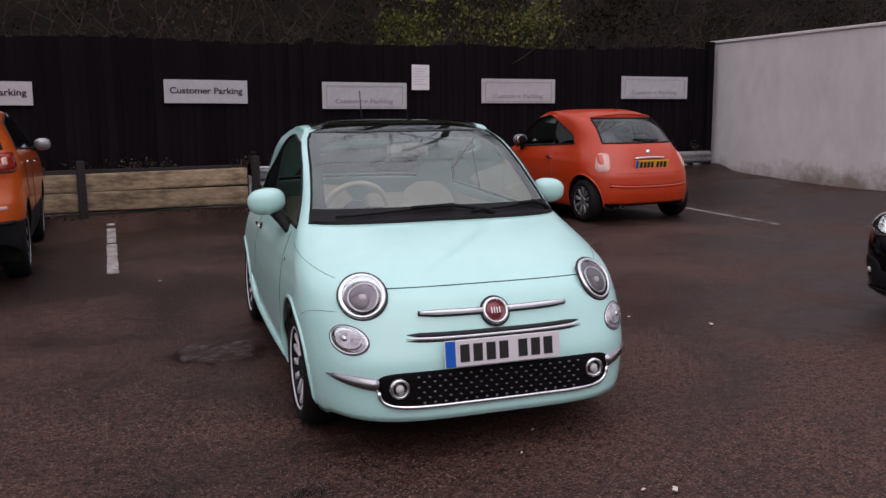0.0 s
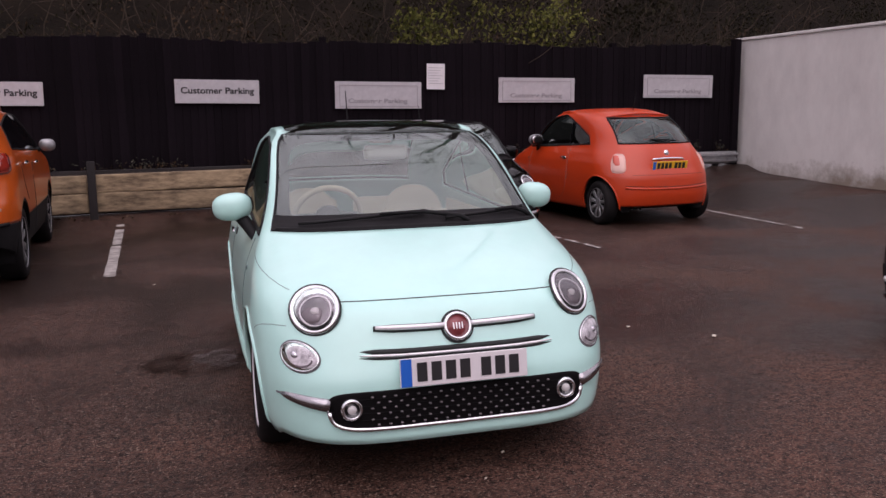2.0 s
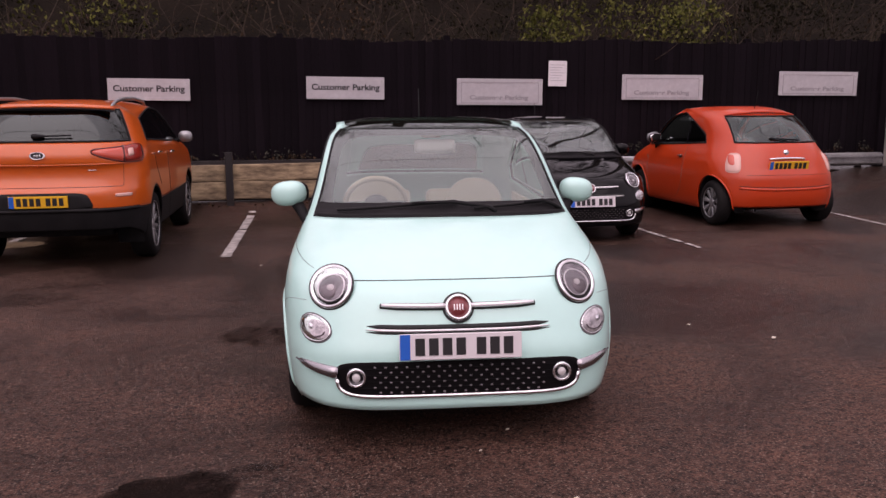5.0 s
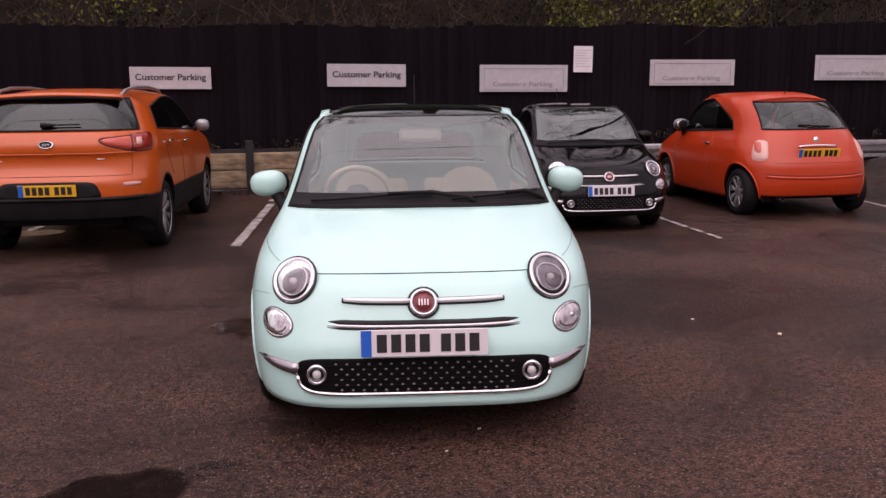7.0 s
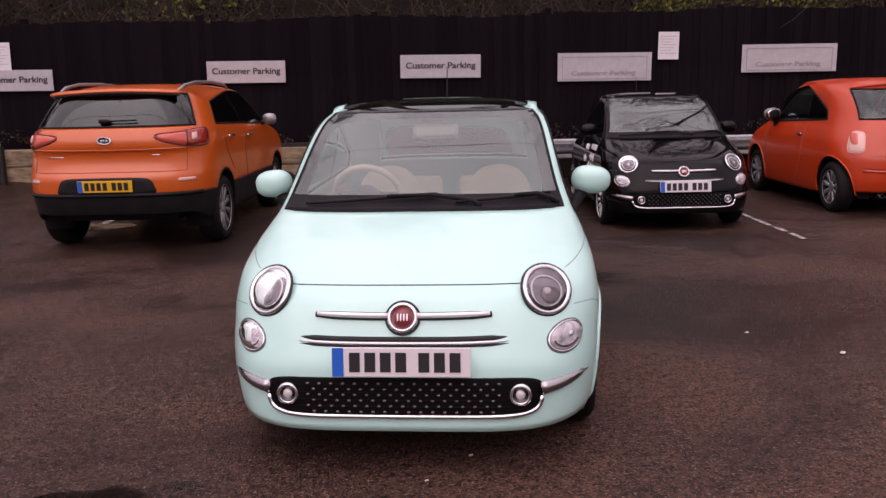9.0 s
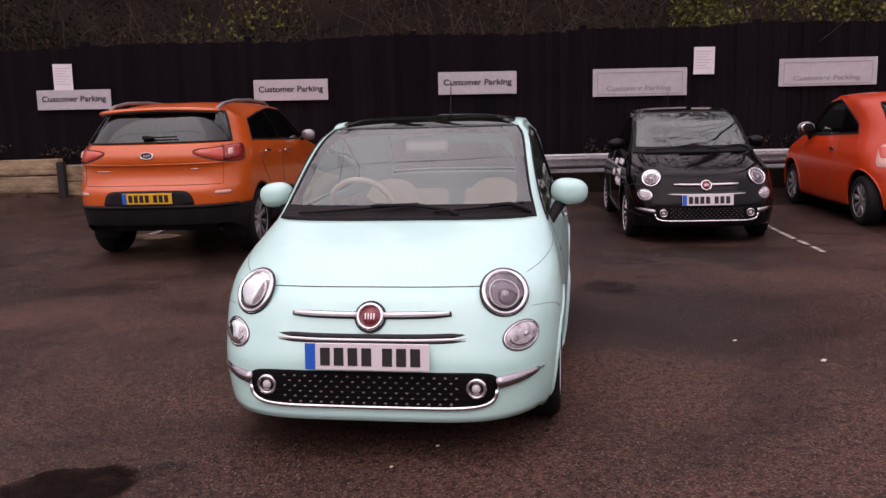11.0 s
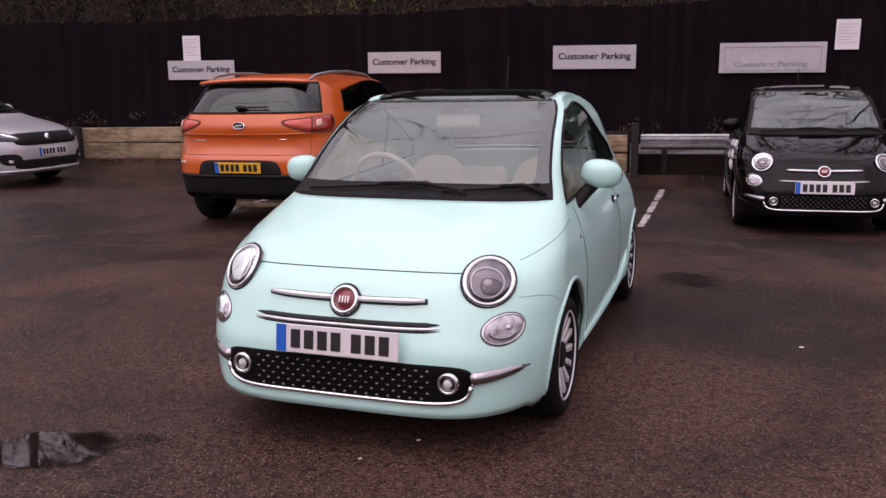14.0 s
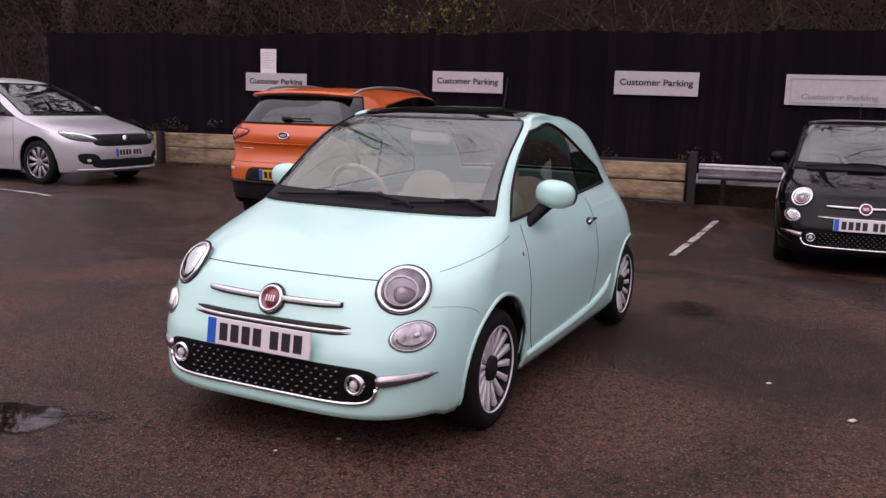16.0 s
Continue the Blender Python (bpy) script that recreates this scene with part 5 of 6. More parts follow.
def family_hatchback(m, label, mat):
    sh = FAMILY
    car = thing("family_hatchback_car", m, label, "car", "parked cars")
    arches = [(0.88, 0.315, 0.365), (3.52, 0.315, 0.365)]
    glass = {"windscreen": GLASS, "door_window": TINT, "quarter_window": TINT, "rear_window": TINT}
    spec = dict(sill=0.18, mid=0.58, arches=arches, glass_low=(0.955, 0.935, 1.02, 1.02), glass_top=(1.395, 1.36, 1.30, 1.36), arch_top=0.05, roof=1.49, centre=2.85, screen=0.9, tail=0.85, pillar=0.5)
    made, grid, edges, rows = shell_parts(sh, car, mat, glass, spec)
    body = made["body"][0]
    wheel_wells(car, sh, arches, 0.87, 0.18, 4.2)
    add_wheels(car, FAMILY_WHEEL, [(s * 0.775, y) for s in (1, -1) for y in (0.88, 3.52)], 0.312)
    for s in (1, -1):
        bc = sh.angle("front", 0.70, 0.68)
        pan, rim = blob(sh, "front", s, bc, 0.685, 0.34, 0.064, 0.014, 2.6, 0.12, slope=0.012)
        lamp = part("headlamp", pan, GREYTRIM, car, "swept-back dark headlamp")
        part("lamp_edge", tube(rim, 0.006, 6, closed=True), GLOSSBLACK, lamp)
        part("inner_shade", blob(sh, "front", s, bc - 0.10, 0.665, 0.16, 0.032, 0.01, 2.4, 0.06, lift=0.01, n=24, m=4)[0], GREYTRIM, lamp)
        cover = part("lens", blob(sh, "front", s, bc, 0.685, 0.335, 0.062, 0.02, 2.6, 0.12, slope=0.012, lift=0.008)[0], LENS, lamp)
        cover.visible_shadow = False
        bf = sh.angle("front", 0.64, 0.38)
        pan, rim = blob(sh, "front", s, bf, 0.385, 0.23, 0.075, 0.004, 3.0, 0.04)
        pocket = part("fog_pocket", pan, PLASTIC, car)
        part("fog_lamp", blob(sh, "front", s, bf + 0.0, 0.36, 0.05, 0.022, 0.012, 2.0, n=18, m=4, lift=0.006)[0], BULB, pocket)
        mir = part("door_mirror", ball(0.11, 0.07, 0.075, (0, 0, 0), 20, 12, 0.8), mat, car, "", at=pose(s * 0.97, 1.68, 1.00))
        part("mirror_foot", tube([(-s * 0.05, 0, -0.03), (-s * 0.14, 0.0, -0.07)], 0.028, 8), PLASTIC, mir)
        part("shut_line", on_body(sh, "side", s, [(1.36, 0.92), (1.33, 0.75), (1.32, 0.55), (1.36, 0.36), (1.42, 0.26)], 0.003, 0.0), SEAM, body)
        part("shut_line", on_body(sh, "side", s, [(0.62, 0.74), (0.85, 0.80), (1.1, 0.86), (1.3, 0.91)], 0.003, 0.0), SEAM, body)
        part("door_handle", on_body(sh, "side", s, [(2.12, 0.83), (2.17, 0.835), (2.28, 0.835), (2.32, 0.83)], 0.013, 0.025, 8), mat, body)
    pan, rim = blob(sh, "front", 0, 0.0, 0.635, sh.angle("front", 0.58, 0.635), 0.082, 0.006, 4.0, n=64, taper=0.08)
    grille = part("grille", pan, PLASTIC, car, "black upper grille")
    part("grille_mesh", merged(*[tube([(x, float(sh.front(x, z)) - 0.012, z) for x in np.linspace(-0.44, 0.44, 15)], 0.004, 5) for z in np.linspace(0.60, 0.69, 5)]), PLASTIC, grille)
    part("badge", lathe([(0.001, 0.012), (0.05, 0.01), (0.056, 0.0)], 24), CHROME, car, at=pose(0, float(sh.yf(0.65)) - 0.012, 0.65, 72))
    part("lower_intake", blob(sh, "front", 0, 0.0, 0.315, sh.angle("front", 0.60, 0.315), 0.062, 0.004, 4.0, n=64)[0], PLASTIC, car)
    part("bumper_lip", tube([(x, float(sh.front(x, 0.232)) - 0.008, 0.232) for x in np.linspace(-0.74, 0.74, 31)], 0.014, 8), mat, car)
    number_plate(car, pose(0, float(sh.yf(0.46)) - 0.016, 0.465, -3), False)
    for x0, x1 in ((-0.6, 0.05), (0.0, 0.6)):
        part("wiper", tube([(x, float(sh.front(x, 0.99)) - 0.01, 1.0) for x in np.linspace(x0, x1, 9)], 0.010, 6), PLASTIC, car)
    part("dashboard", box(1.4, 0.5, 0.2, 0.06, (0, 1.6, 0.86)), CABIN, car)
    sw = part("steering_wheel", tube([(0.185 * math.cos(a), 0.185 * math.sin(a), 0) for a in np.linspace(0, 2 * math.pi, 28, endpoint=False)], 0.016, 8, closed=True), CABIN, car, at=pose(-0.36, 1.92, 0.98, -62))
    for x in (-0.37, 0.37):
        seat(car, x, 2.35, 0.56, GREYTRIM)
        seat(car, x, 3.1, 0.58, GREYTRIM)
    return car


family_hatchback(pose(-5.14, 11.02, 0.19, 0, 0, 86.0) @ Matrix.Diagonal((1.03, 1.03, 1.055, 1)), "silver family hatchback with black grille beside the sleeper wall", SILVER)
family_hatchback(pose(5.50, 4.08, 0, 0, 0, -90.0), "dark family hatchback of which one corner shows", BLACKCAR)


# ---- ground ----
def smooth(t):
    t = min(1.0, max(0.0, t))
    return t * t * (3 - 2 * t)


def ground_z(x, y):
    z = 0.15 * smooth((y - 12.9) / 0.6) + 0.20 * smooth((-x - 1.8) / 3.6)
    z += 0.24 * smooth((x - 9.2) / 2.2) + 0.10 * smooth((x - 9.6) / 2.0) * smooth((y - 10.5) / 2.5)
    z -= 0.055 * smooth(1.5 * (1 - math.hypot((x - 4.85) / 2.0, (y - 11.0) / 2.8)))
    return z


def build_ground():
    xs = [-2500, -300, -60, -24] + list(np.arange(-14, 14.01, 0.35)) + [24, 60, 300, 2500]
    ys = [-2500, -300, -60, -20] + list(np.arange(-10, 14.71, 0.35)) + [20, 60, 300, 2500]
    verts, faces = [], []
    for y in ys:
        for x in xs:
            inside = -14.1 < x < 14.1 and -10.1 < y < 15
            verts.append((x, y, (ground_z(x, y) + 0.006 * noise.noise(Vector((x * 0.7, y * 0.7, 3)))) if inside else (0.0 if y < 15 else 0.1)))
    n = len(xs)
    for j in range(len(ys) - 1):
        for i in range(n - 1):
            faces.append((j * n + i, j * n + i + 1, (j + 1) * n + i + 1, (j + 1) * n + i))
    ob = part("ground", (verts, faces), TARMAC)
    tagged(ob, "damp brown-grey tarmac car park with worn patches, darker towards the fence", "ground", kind="structure")


build_ground()


def flat_patch(name, outline, mat, lift, label, category):
    c = Vector((sum(p[0] for p in outline) / len(outline), sum(p[1] for p in outline) / len(outline), 0))
    verts = [(c.x, c.y, ground_z(c.x, c.y) + lift)] + [(x, y, ground_z(x, y) + lift) for x, y in outline]
    n = len(outline)
    faces = [(0, 1 + i, 1 + (i + 1) % n) for i in range(n)]
    return tagged(part(name, (verts, faces), mat, smooth=False), label, category, kind="structure")


def bay_line(a, b, width=0.085, gaps=()):
    a, b = Vector(a), Vector(b)
    way = (b - a).normalized()
    side = Vector((-way.y, way.x))
    n = max(6, int((b - a).length / 0.12))
    verts, faces = [], []
    for i in range(n + 1):
        p = a + (b - a) * i / n
        k = width / 2 * (1 + 0.22 * noise.noise(Vector((p.x * 5, p.y * 5, 1))))
        for s in (1, -1):
            q = p + side * s * k
            verts.append((q.x, q.y, ground_z(q.x, q.y) + 0.009))
    for i in range(n):
        t = (i + 0.5) / n
        if not any(g0 < t < g1 for g0, g1 in gaps):
            faces.append((2 * i, 2 * i + 1, 2 * i + 3, 2 * i + 2))
    tagged(part("bay_line", (verts, faces), LINEPAINT, smooth=False), "worn white parking bay line on tarmac", "bay line", "bay lines", "structure")


bay_line((0.60, 9.19), (0.80, 13.1), 0.11, [(0.52, 0.55)])
bay_line((3.07, 9.59), (3.34, 12.95), 0.075, [(0.30, 0.33), (0.62, 0.66)])
bay_line((5.77, 8.63), (5.98, 12.2), 0.055, [(0.12, 0.15), (0.24, 0.27)])
bay_line((8.95, 8.85), (9.25, 11.6), 0.06, [(0.10, 0.14)])
bay_line((-2.02, 10.1), (-1.80, 13.0), 0.10)
bay_line((-7.6, 9.60), (-4.87, 9.16), 0.09)


def puddle(cx, cy, rx, ry, turn, label, seed, mat=WATER):
    out = []
    for i in range(72):
        a = 2 * math.pi * i / 72
        k = 1 + 0.34 * noise.noise(Vector((math.cos(a) * 1.4 + seed, math.sin(a) * 1.4, 2))) + 0.10 * noise.noise(Vector((math.cos(a) * 6, math.sin(a) * 6, seed)))
        x, y = rx * k * math.cos(a), ry * k * math.sin(a)
        c, s = math.cos(radians(turn)), math.sin(radians(turn))
        out.append((cx + x * c - y * s, cy + x * s + y * c))
    flat_patch("puddle", out, mat, 0.012, label, "puddle")


puddle(0.685, 3.385, 0.32, 0.20, 24, "shallow dark rain puddle on tarmac", 3.1)
puddle(0.97, 3.52, 0.24, 0.07, 28, "thin damp streak running off the puddle", 2.3, DAMP)
puddle(3.45, 7.15, 0.36, 0.26, -45, "small dark damp patch on tarmac", 7.7, DAMP)
puddle(-1.9, 10.6, 0.5, 0.3, 10, "rain puddle under the orange car", 5.2)

puddle(1.10, 5.86, 0.40, 0.34, 0, "shallow sheet of rain water lying on tarmac", 1.4, FILM)
for _v in bpy.data.objects["puddle.004"].data.vertices:
    _v.co.z += 0.005 - 0.015 * (_v.co.y - 5.86)

# litter flecks
for _x, _y, _k in ((4.42, 5.03, 1.4), (4.03, 5.48, 0.8), (2.21, 3.78, 0.5), (2.02, 3.55, 0.4), (2.40, 2.95, 1.2), (2.28, 3.0, 0.6), (0.98, 8.6, 0.6)):
    _v, _f = box(0.030 * _k, 0.018 * _k, 0.008, 0.003)
    _v = [v + Vector((0.004 * math.sin(9 * v.y * 100), 0.003 * math.cos(90 * v.x), 0)) for v in _v]
    tagged(part("litter_fleck", (_v, _f), LITTER, at=pose(_x, _y, ground_z(_x, _y) + 0.008, 0, 0, 40 * _k)), "pale scrap of litter on the tarmac", "litter", "litter flecks")


# ---- sleeper wall, posts, crash barrier ----
FENCE_Y = 13.70


def sleeper_wall():
    base = part("sleeper_wall", box(11.2, 0.12, 0.62, 0.01, (0, 0, 0)), POST, at=pose(-2.75, 13.64, 0.47))
    tagged(base, "weathered timber sleeper retaining wall below the fence", "retaining wall", kind="structure")
    spans = [(-8.3, -6.5), (-6.45, -4.45), (-4.40, -2.0), (-1.95, 0.42), (0.50, 2.82)]
    for i, (x0, x1) in enumerate(spans):
        for row in range(2):
            w = x1 - x0 - 0.012
            lift = 0.15 * smooth((-(x0 + x1) / 2 - 2.0) / 3.0)
            v, f = box(w, 0.16, 0.275 - 0.02 * row, 0.022, (0, 0, 0), 2)
            v = [p + Vector((0, 0.008 * noise.noise(Vector((p.x * 2 + i, row, 1))), 0.012 * noise.noise(Vector((p.x * 1.3 + 5 * i, row * 3, 8))))) for p in v]
            part("sleeper", (v, f), TIMBER, base, smooth=False, at=base.matrix_basis.inverted() @ pose((x0 + x1) / 2, 13.52 + 0.01 * ((i + row) % 3), 0.325 + 0.275 * row + lift, 0, 0.25 * ((i * 7 + row * 3) % 5 - 2), 0))
    return base


sleeper_wall()
for _x, _h in ((0.47, 0.92), (-4.38, 0.84), (2.92, 0.92), (-6.47, 0.90)):
    _p = thing("timber_post", pose(_x, 13.38, 0), "dark square timber post before the sleeper wall", "post", "wall posts")
    part("post", box(0.11, 0.11, _h + 0.2, 0.012, (0, 0, _h / 2 - 0.1)), POST, _p)


def crash_barrier():
    th = thing("crash_barrier", pose(3.0, 13.49, 0), "galvanised steel crash barrier on short posts", "barrier")
    prof = [(0.0, 0.52), (-0.02, 0.545), (-0.075, 0.56), (-0.08, 0.59), (-0.025, 0.625), (-0.025, 0.645), (-0.08, 0.68), (-0.075, 0.71), (-0.02, 0.725), (0.0, 0.75)]
    verts, faces = [], []
    xs = [0.0, 2.2, 4.4, 6.6, 8.8]
    for x in xs:
        for y, z in prof:
            verts.append((x, y, z))
    for x in xs:
        for y, z in prof:
            verts.append((x, y + 0.006, z))
    n, k = len(prof), len(xs) * len(prof)
    for i in range(len(xs) - 1):
        for j in range(n - 1):
            a = i * n + j
            faces.append((a, a + n, a + n + 1, a + 1))
            faces.append((k + a, k + a + 1, k + a + n + 1, k + a + n))
    part("rail", (verts, faces), STEEL, th, smooth=False)
    for x in (0.35, 2.4, 4.5, 6.6, 8.4):
        part("barrier_post", box(0.08, 0.10, 0.75, 0.006, (x, 0.08, 0.34)), POST, th)


crash_barrier()
part("kerb_bank", box(9.0, 0.16, 0.50, 0.03, (7.4, 13.60, 0.20)), EARTH)
tagged(bpy.data.objects["kerb_bank"], "dark earth edge below the fence", "earth bank", kind="structure")


# ---- signs ----
def sign(x0, x1, z0, z1, kind, tilt=0.0):
    w, h = x1 - x0, z1 - z0
    th = thing("parking_sign", pose((x0 + x1) / 2, FENCE_Y - 0.075, (z0 + z1) / 2, 0, tilt, 0),
               "white board with black parking lettering on the fence" if kind == "bold" else "framed white board with faded parking lettering on the fence", "sign", "parking signs")
    part("board", box(w, 0.018, h, 0.004), SIGN, th, smooth=False)
    if kind == "bold":
        for me in word_meshes("Customer Parking", 0.152, INK):
            part("lettering", me, None, th, at=pose(0.0, -0.0115, 0.01, 90) @ Matrix.Diagonal((w * 0.91 / 1.17, 0.84, 1, 1)))
    else:
        for sx, sz, cx, cz in ((w * 0.9, 0.008, 0, h * 0.36), (w * 0.9, 0.008, 0, -h * 0.42), (0.008, h * 0.78, -w * 0.45, -h * 0.03), (0.008, h * 0.78, w * 0.45, -h * 0.03)):
            part("frame_line", box(sx, 0.006, sz, 0, (cx, -0.0115, cz)), FAINTINK, th, smooth=False)
        for me in word_meshes("Customer Parking", 0.12, FAINTINK):
            part("lettering", me, None, th, at=pose(-0.02, -0.0125, -h * 0.22, 90) @ Matrix.Diagonal((w * 0.72 / 0.93, 0.80, 1, 1)))
    for x in (-w / 2 + 0.04, w / 2 - 0.04):
        part("screw", lathe([(0.008, 0), (0.008, 0.004), (0.001, 0.005)], 10), STEEL, th, at=pose(x, -0.009, h * 0.3, 90))


sign(-4.785, -3.57, 1.655, 1.967, "bold", 0.6)
sign(-1.248, -0.064, 1.70, 2.025, "bold", 0.6)
sign(1.68, 2.90, 1.71, 2.055, "bold", 0.7)
sign(4.075, 5.51, 1.61, 2.03, "faded", 0.5)
sign(6.895, 8.355, 1.685, 2.10, "faded", 0.3)
sign(9.785, 11.308, 1.75, 2.16, "faded", 0.3)


def notice(x0, z0, w=0.315, h=0.41):
    th = thing("paper_notice", pose(x0 + w / 2, FENCE_Y - 0.07, z0 - h / 2, 0, 1.0, 0), "white laminated paper notice pinned on the fence", "notice", "paper notices")
    part("sheet", box(w, 0.006, h, 0.002), PAPER, th, smooth=False)
    for i in range(7):
        k = 0.78 - 0.13 * (i % 3)
        part("plain_bar", box(w * k, 0.003, 0.010, 0, (-(0.8 - k) * w / 2, -0.004, h * 0.34 - i * 0.042)), PALEINK, th, smooth=False)


notice(5.61, 2.32)
notice(-4.485, 2.375)


# ---- white wall, added closing wall behind the viewpoint ----
def wall(name, sx, sy, z0, z1, x, y, mat, label):
    ob = part(name, box(sx, sy, z1 - z0, 0.02, (0, 0, (z0 + z1) / 2)), mat, at=pose(x, y, 0), smooth=False)
    return tagged(ob, label, "wall", kind="structure")


wall("wall_east", 0.24, 16.0, -0.2, 2.81, 12.04 + 0.12, 5.85, WALL, "stained white-painted rendered wall")
part("wall_coping", box(0.30, 16.0, 0.05, 0.012, (12.16, 5.85, 2.832)), WALL, smooth=False)
tagged(bpy.data.objects["wall_coping"], "white-painted coping on the wall", "coping", kind="structure")
# unseen wall, added to close the place and bounce light back
wall("wall_south", 40.0, 0.3, -0.2, 2.8, 0, -9.5, BACKWALL, "plain pale wall added out of view to close the car park")


# ---- planting behind the fence ----
def dip(x, y):
    """Lowers the unseen bank top in a wedge, letting the puddle mirror open sky."""
    a = math.degrees(math.atan2(0.7 - x, y - 3.3))
    return 1 - 0.5 * smooth((a - 38.3) / 1.2) * (1 - smooth((a - 44.6) / 1.2)) * smooth((y - 16) / 4)


def bank():
    xs = np.linspace(-60, 60, 180)
    ys = [13.95, 14.4, 15.0, 16.0, 17.5, 19, 21, 24, 30]
    zs = [0.75, 1.1, 1.6, 2.3, 3.4, 5.2, 7.8, 10.5, 13.0]
    verts, faces = [], []
    for y, z in zip(ys, zs):
        for x in xs:
            verts.append((x, y, z * dip(x, y) + 0.3 * noise.noise(Vector((x * 0.4, y * 0.4, 0))) * min(1, (y - 13.9))))
    n = len(xs)
    for j in range(len(ys) - 1):
        for i in range(n - 1):
            faces.append((j * n + i, j * n + i + 1, (j + 1) * n + i + 1, (j + 1) * n + i))
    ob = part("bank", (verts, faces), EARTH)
    tagged(ob, "dark overgrown earth bank behind the fence", "bank", kind="structure")


bank()


def bank_z(y, x=0.0):
    return float(np.interp(y, [13.95, 14.4, 15.0, 16.0, 17.5, 19, 21, 24, 30], [0.75, 1.1, 1.6, 2.3, 3.4, 5.2, 7.8, 10.5, 13.0])) * dip(x, y)


def leaf_cloud(rng, centre, spread, count, size, droop=0.3):
    """Small bent leaves scattered in a ragged cloud."""
    verts, faces = [], []
    for _ in range(count):
        while True:
            d = rng.uniform(-1, 1, 3)
            if d @ d < 1:
                break
        p = Vector(centre) + Vector((d[0] * spread[0], d[1] * spread[1], d[2] * spread[2]))
        if noise.noise(p * 1.7) < -0.12:
            continue
        s = size * rng.uniform(0.5, 1.4)
        q = Euler((rng.uniform(-1.3, 1.3), rng.uniform(-1.3, 1.3), rng.uniform(0, 6.28))).to_matrix()
        k = len(verts)
        for v in ((-0.5, 0, 0), (0, -0.28, 0.06), (0.5, 0, -droop * 0.4), (0, 0.28, 0.06)):
            verts.append(p + q @ (Vector(v) * s))
        faces.append((k, k + 1, k + 2))
        faces.append((k, k + 2, k + 3))
    return verts, faces


def stems(rng, base, count, height, lean, radius, bend=0.5, n=5):
    out = []
    for _ in range(count):
        a = rng.uniform(0, 6.28)
        d = Vector((math.cos(a), math.sin(a), 0)) * rng.uniform(0.1, lean)
        h = height * rng.uniform(0.55, 1.15)
        p = Vector(base) + Vector((rng.uniform(-0.4, 0.4), rng.uniform(-0.3, 0.3), 0))
        path = []
        for i in range(7):
            t = i / 6
            path.append(p + d * t + Vector((0, -bend * t * t * rng.uniform(0.3, 1.0), h * (t - 0.35 * t * t))) + Vector(rng.uniform(-0.05, 0.05, 3)))
        out.append(tube(path, [radius * (1 - 0.8 * i / 6) for i in range(7)], n))
    return merged(*out)


def shrub(x, y, height, width, leaf, label, seed, leaves=900, size=0.09):
    rng = np.random.default_rng(seed)
    z = bank_z(y) - 0.1
    th = thing("shrub", pose(x, y, z), label, "shrub", "shrubs behind the fence")
    for _ in range(14):
        part("stem", stems(rng, (0, 0, 0), 1, height, width, 0.018, 0.7), TWIG, th)
    if leaves:
        clouds = [leaf_cloud(rng, (rng.uniform(-width, width) * 0.7, rng.uniform(-0.6, 0.4), height * rng.uniform(0.35, 0.95)), (width * 0.5, 0.6, height * 0.28), leaves // 6, size) for _ in range(6)]
        part("leaves", merged(*clouds), leaf, th, smooth=False)


def bramble(x0, x1, seed):
    """Tangled stems and dead leaves along the top of the fence."""
    rng = np.random.default_rng(seed)
    th = thing("bramble_thicket", pose(0, 0, 0), "tangled dead brambles and ivy above the fence", "brambles", kind="stuff")
    canes = []
    for _ in range(int((x1 - x0) * 13)):
        x, y = rng.uniform(x0, x1), rng.uniform(14.1, 16.8)
        p = Vector((x, y, bank_z(y)))
        d = rng.uniform(-1.4, 1.4)
        h = rng.uniform(1.1, 2.8)
        path = [p + Vector((d * t + 0.12 * rng.uniform(-1, 1), -rng.uniform(0.2, 0.9) * t * t, h * (t - 0.45 * t * t) * 1.5)) for t in np.linspace(0, 1, 7)]
        path = [q if q.z > 2.78 else Vector((q.x, max(q.y, 13.86), q.z)) for q in path]
        canes.append(tube(path, [0.013 * (1 - 0.75 * i / 6) * rng.uniform(0.6, 1.4) for i in range(7)], 4))
    part("canes", merged(*canes), TWIG, th)
    dark, dead = [], []
    for _ in range(int((x1 - x0) * 5)):
        y = rng.uniform(14.2, 18.5)
        dark.append(leaf_cloud(rng, (rng.uniform(x0, x1), y, bank_z(y) + rng.uniform(0.4, 1.9)), (0.9, 0.6, 0.55), 330, 0.062))
    for _ in range(int((x1 - x0) * 2)):
        y = rng.uniform(14.1, 16.0)
        dead.append(leaf_cloud(rng, (rng.uniform(x0, x1), y, bank_z(y) + rng.uniform(0.3, 1.6)), (0.8, 0.4, 0.35), 110, 0.058))
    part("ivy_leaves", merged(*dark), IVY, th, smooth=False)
    part("dead_leaves", merged(*dead), DEAD, th, smooth=False)


bramble(-14, 0, 11)
bramble(0, 13, 12)
bramble(13, 24, 13)
bramble(-22, -14, 14)
shrub(6.9, 15.0, 2.3, 1.3, OLIVE, "olive-leaved evergreen shrub overhanging the fence", 21, 2600, 0.085)
shrub(8.6, 15.4, 2.2, 0.9, OLIVE, "olive-leaved evergreen shrub overhanging the fence", 22, 1500, 0.08)
shrub(-2.0, 15.1, 2.1, 1.3, OLIVE, "sparse yellow-green shrub behind the fence", 23, 700, 0.08)
shrub(2.2, 15.6, 2.2, 1.3, DEAD, "bare brown shrub behind the fence", 24, 300, 0.08)
shrub(11.3, 15.6, 2.6, 1.2, IVY, "dark ivy-clad shrub behind the fence", 25, 1800, 0.09)
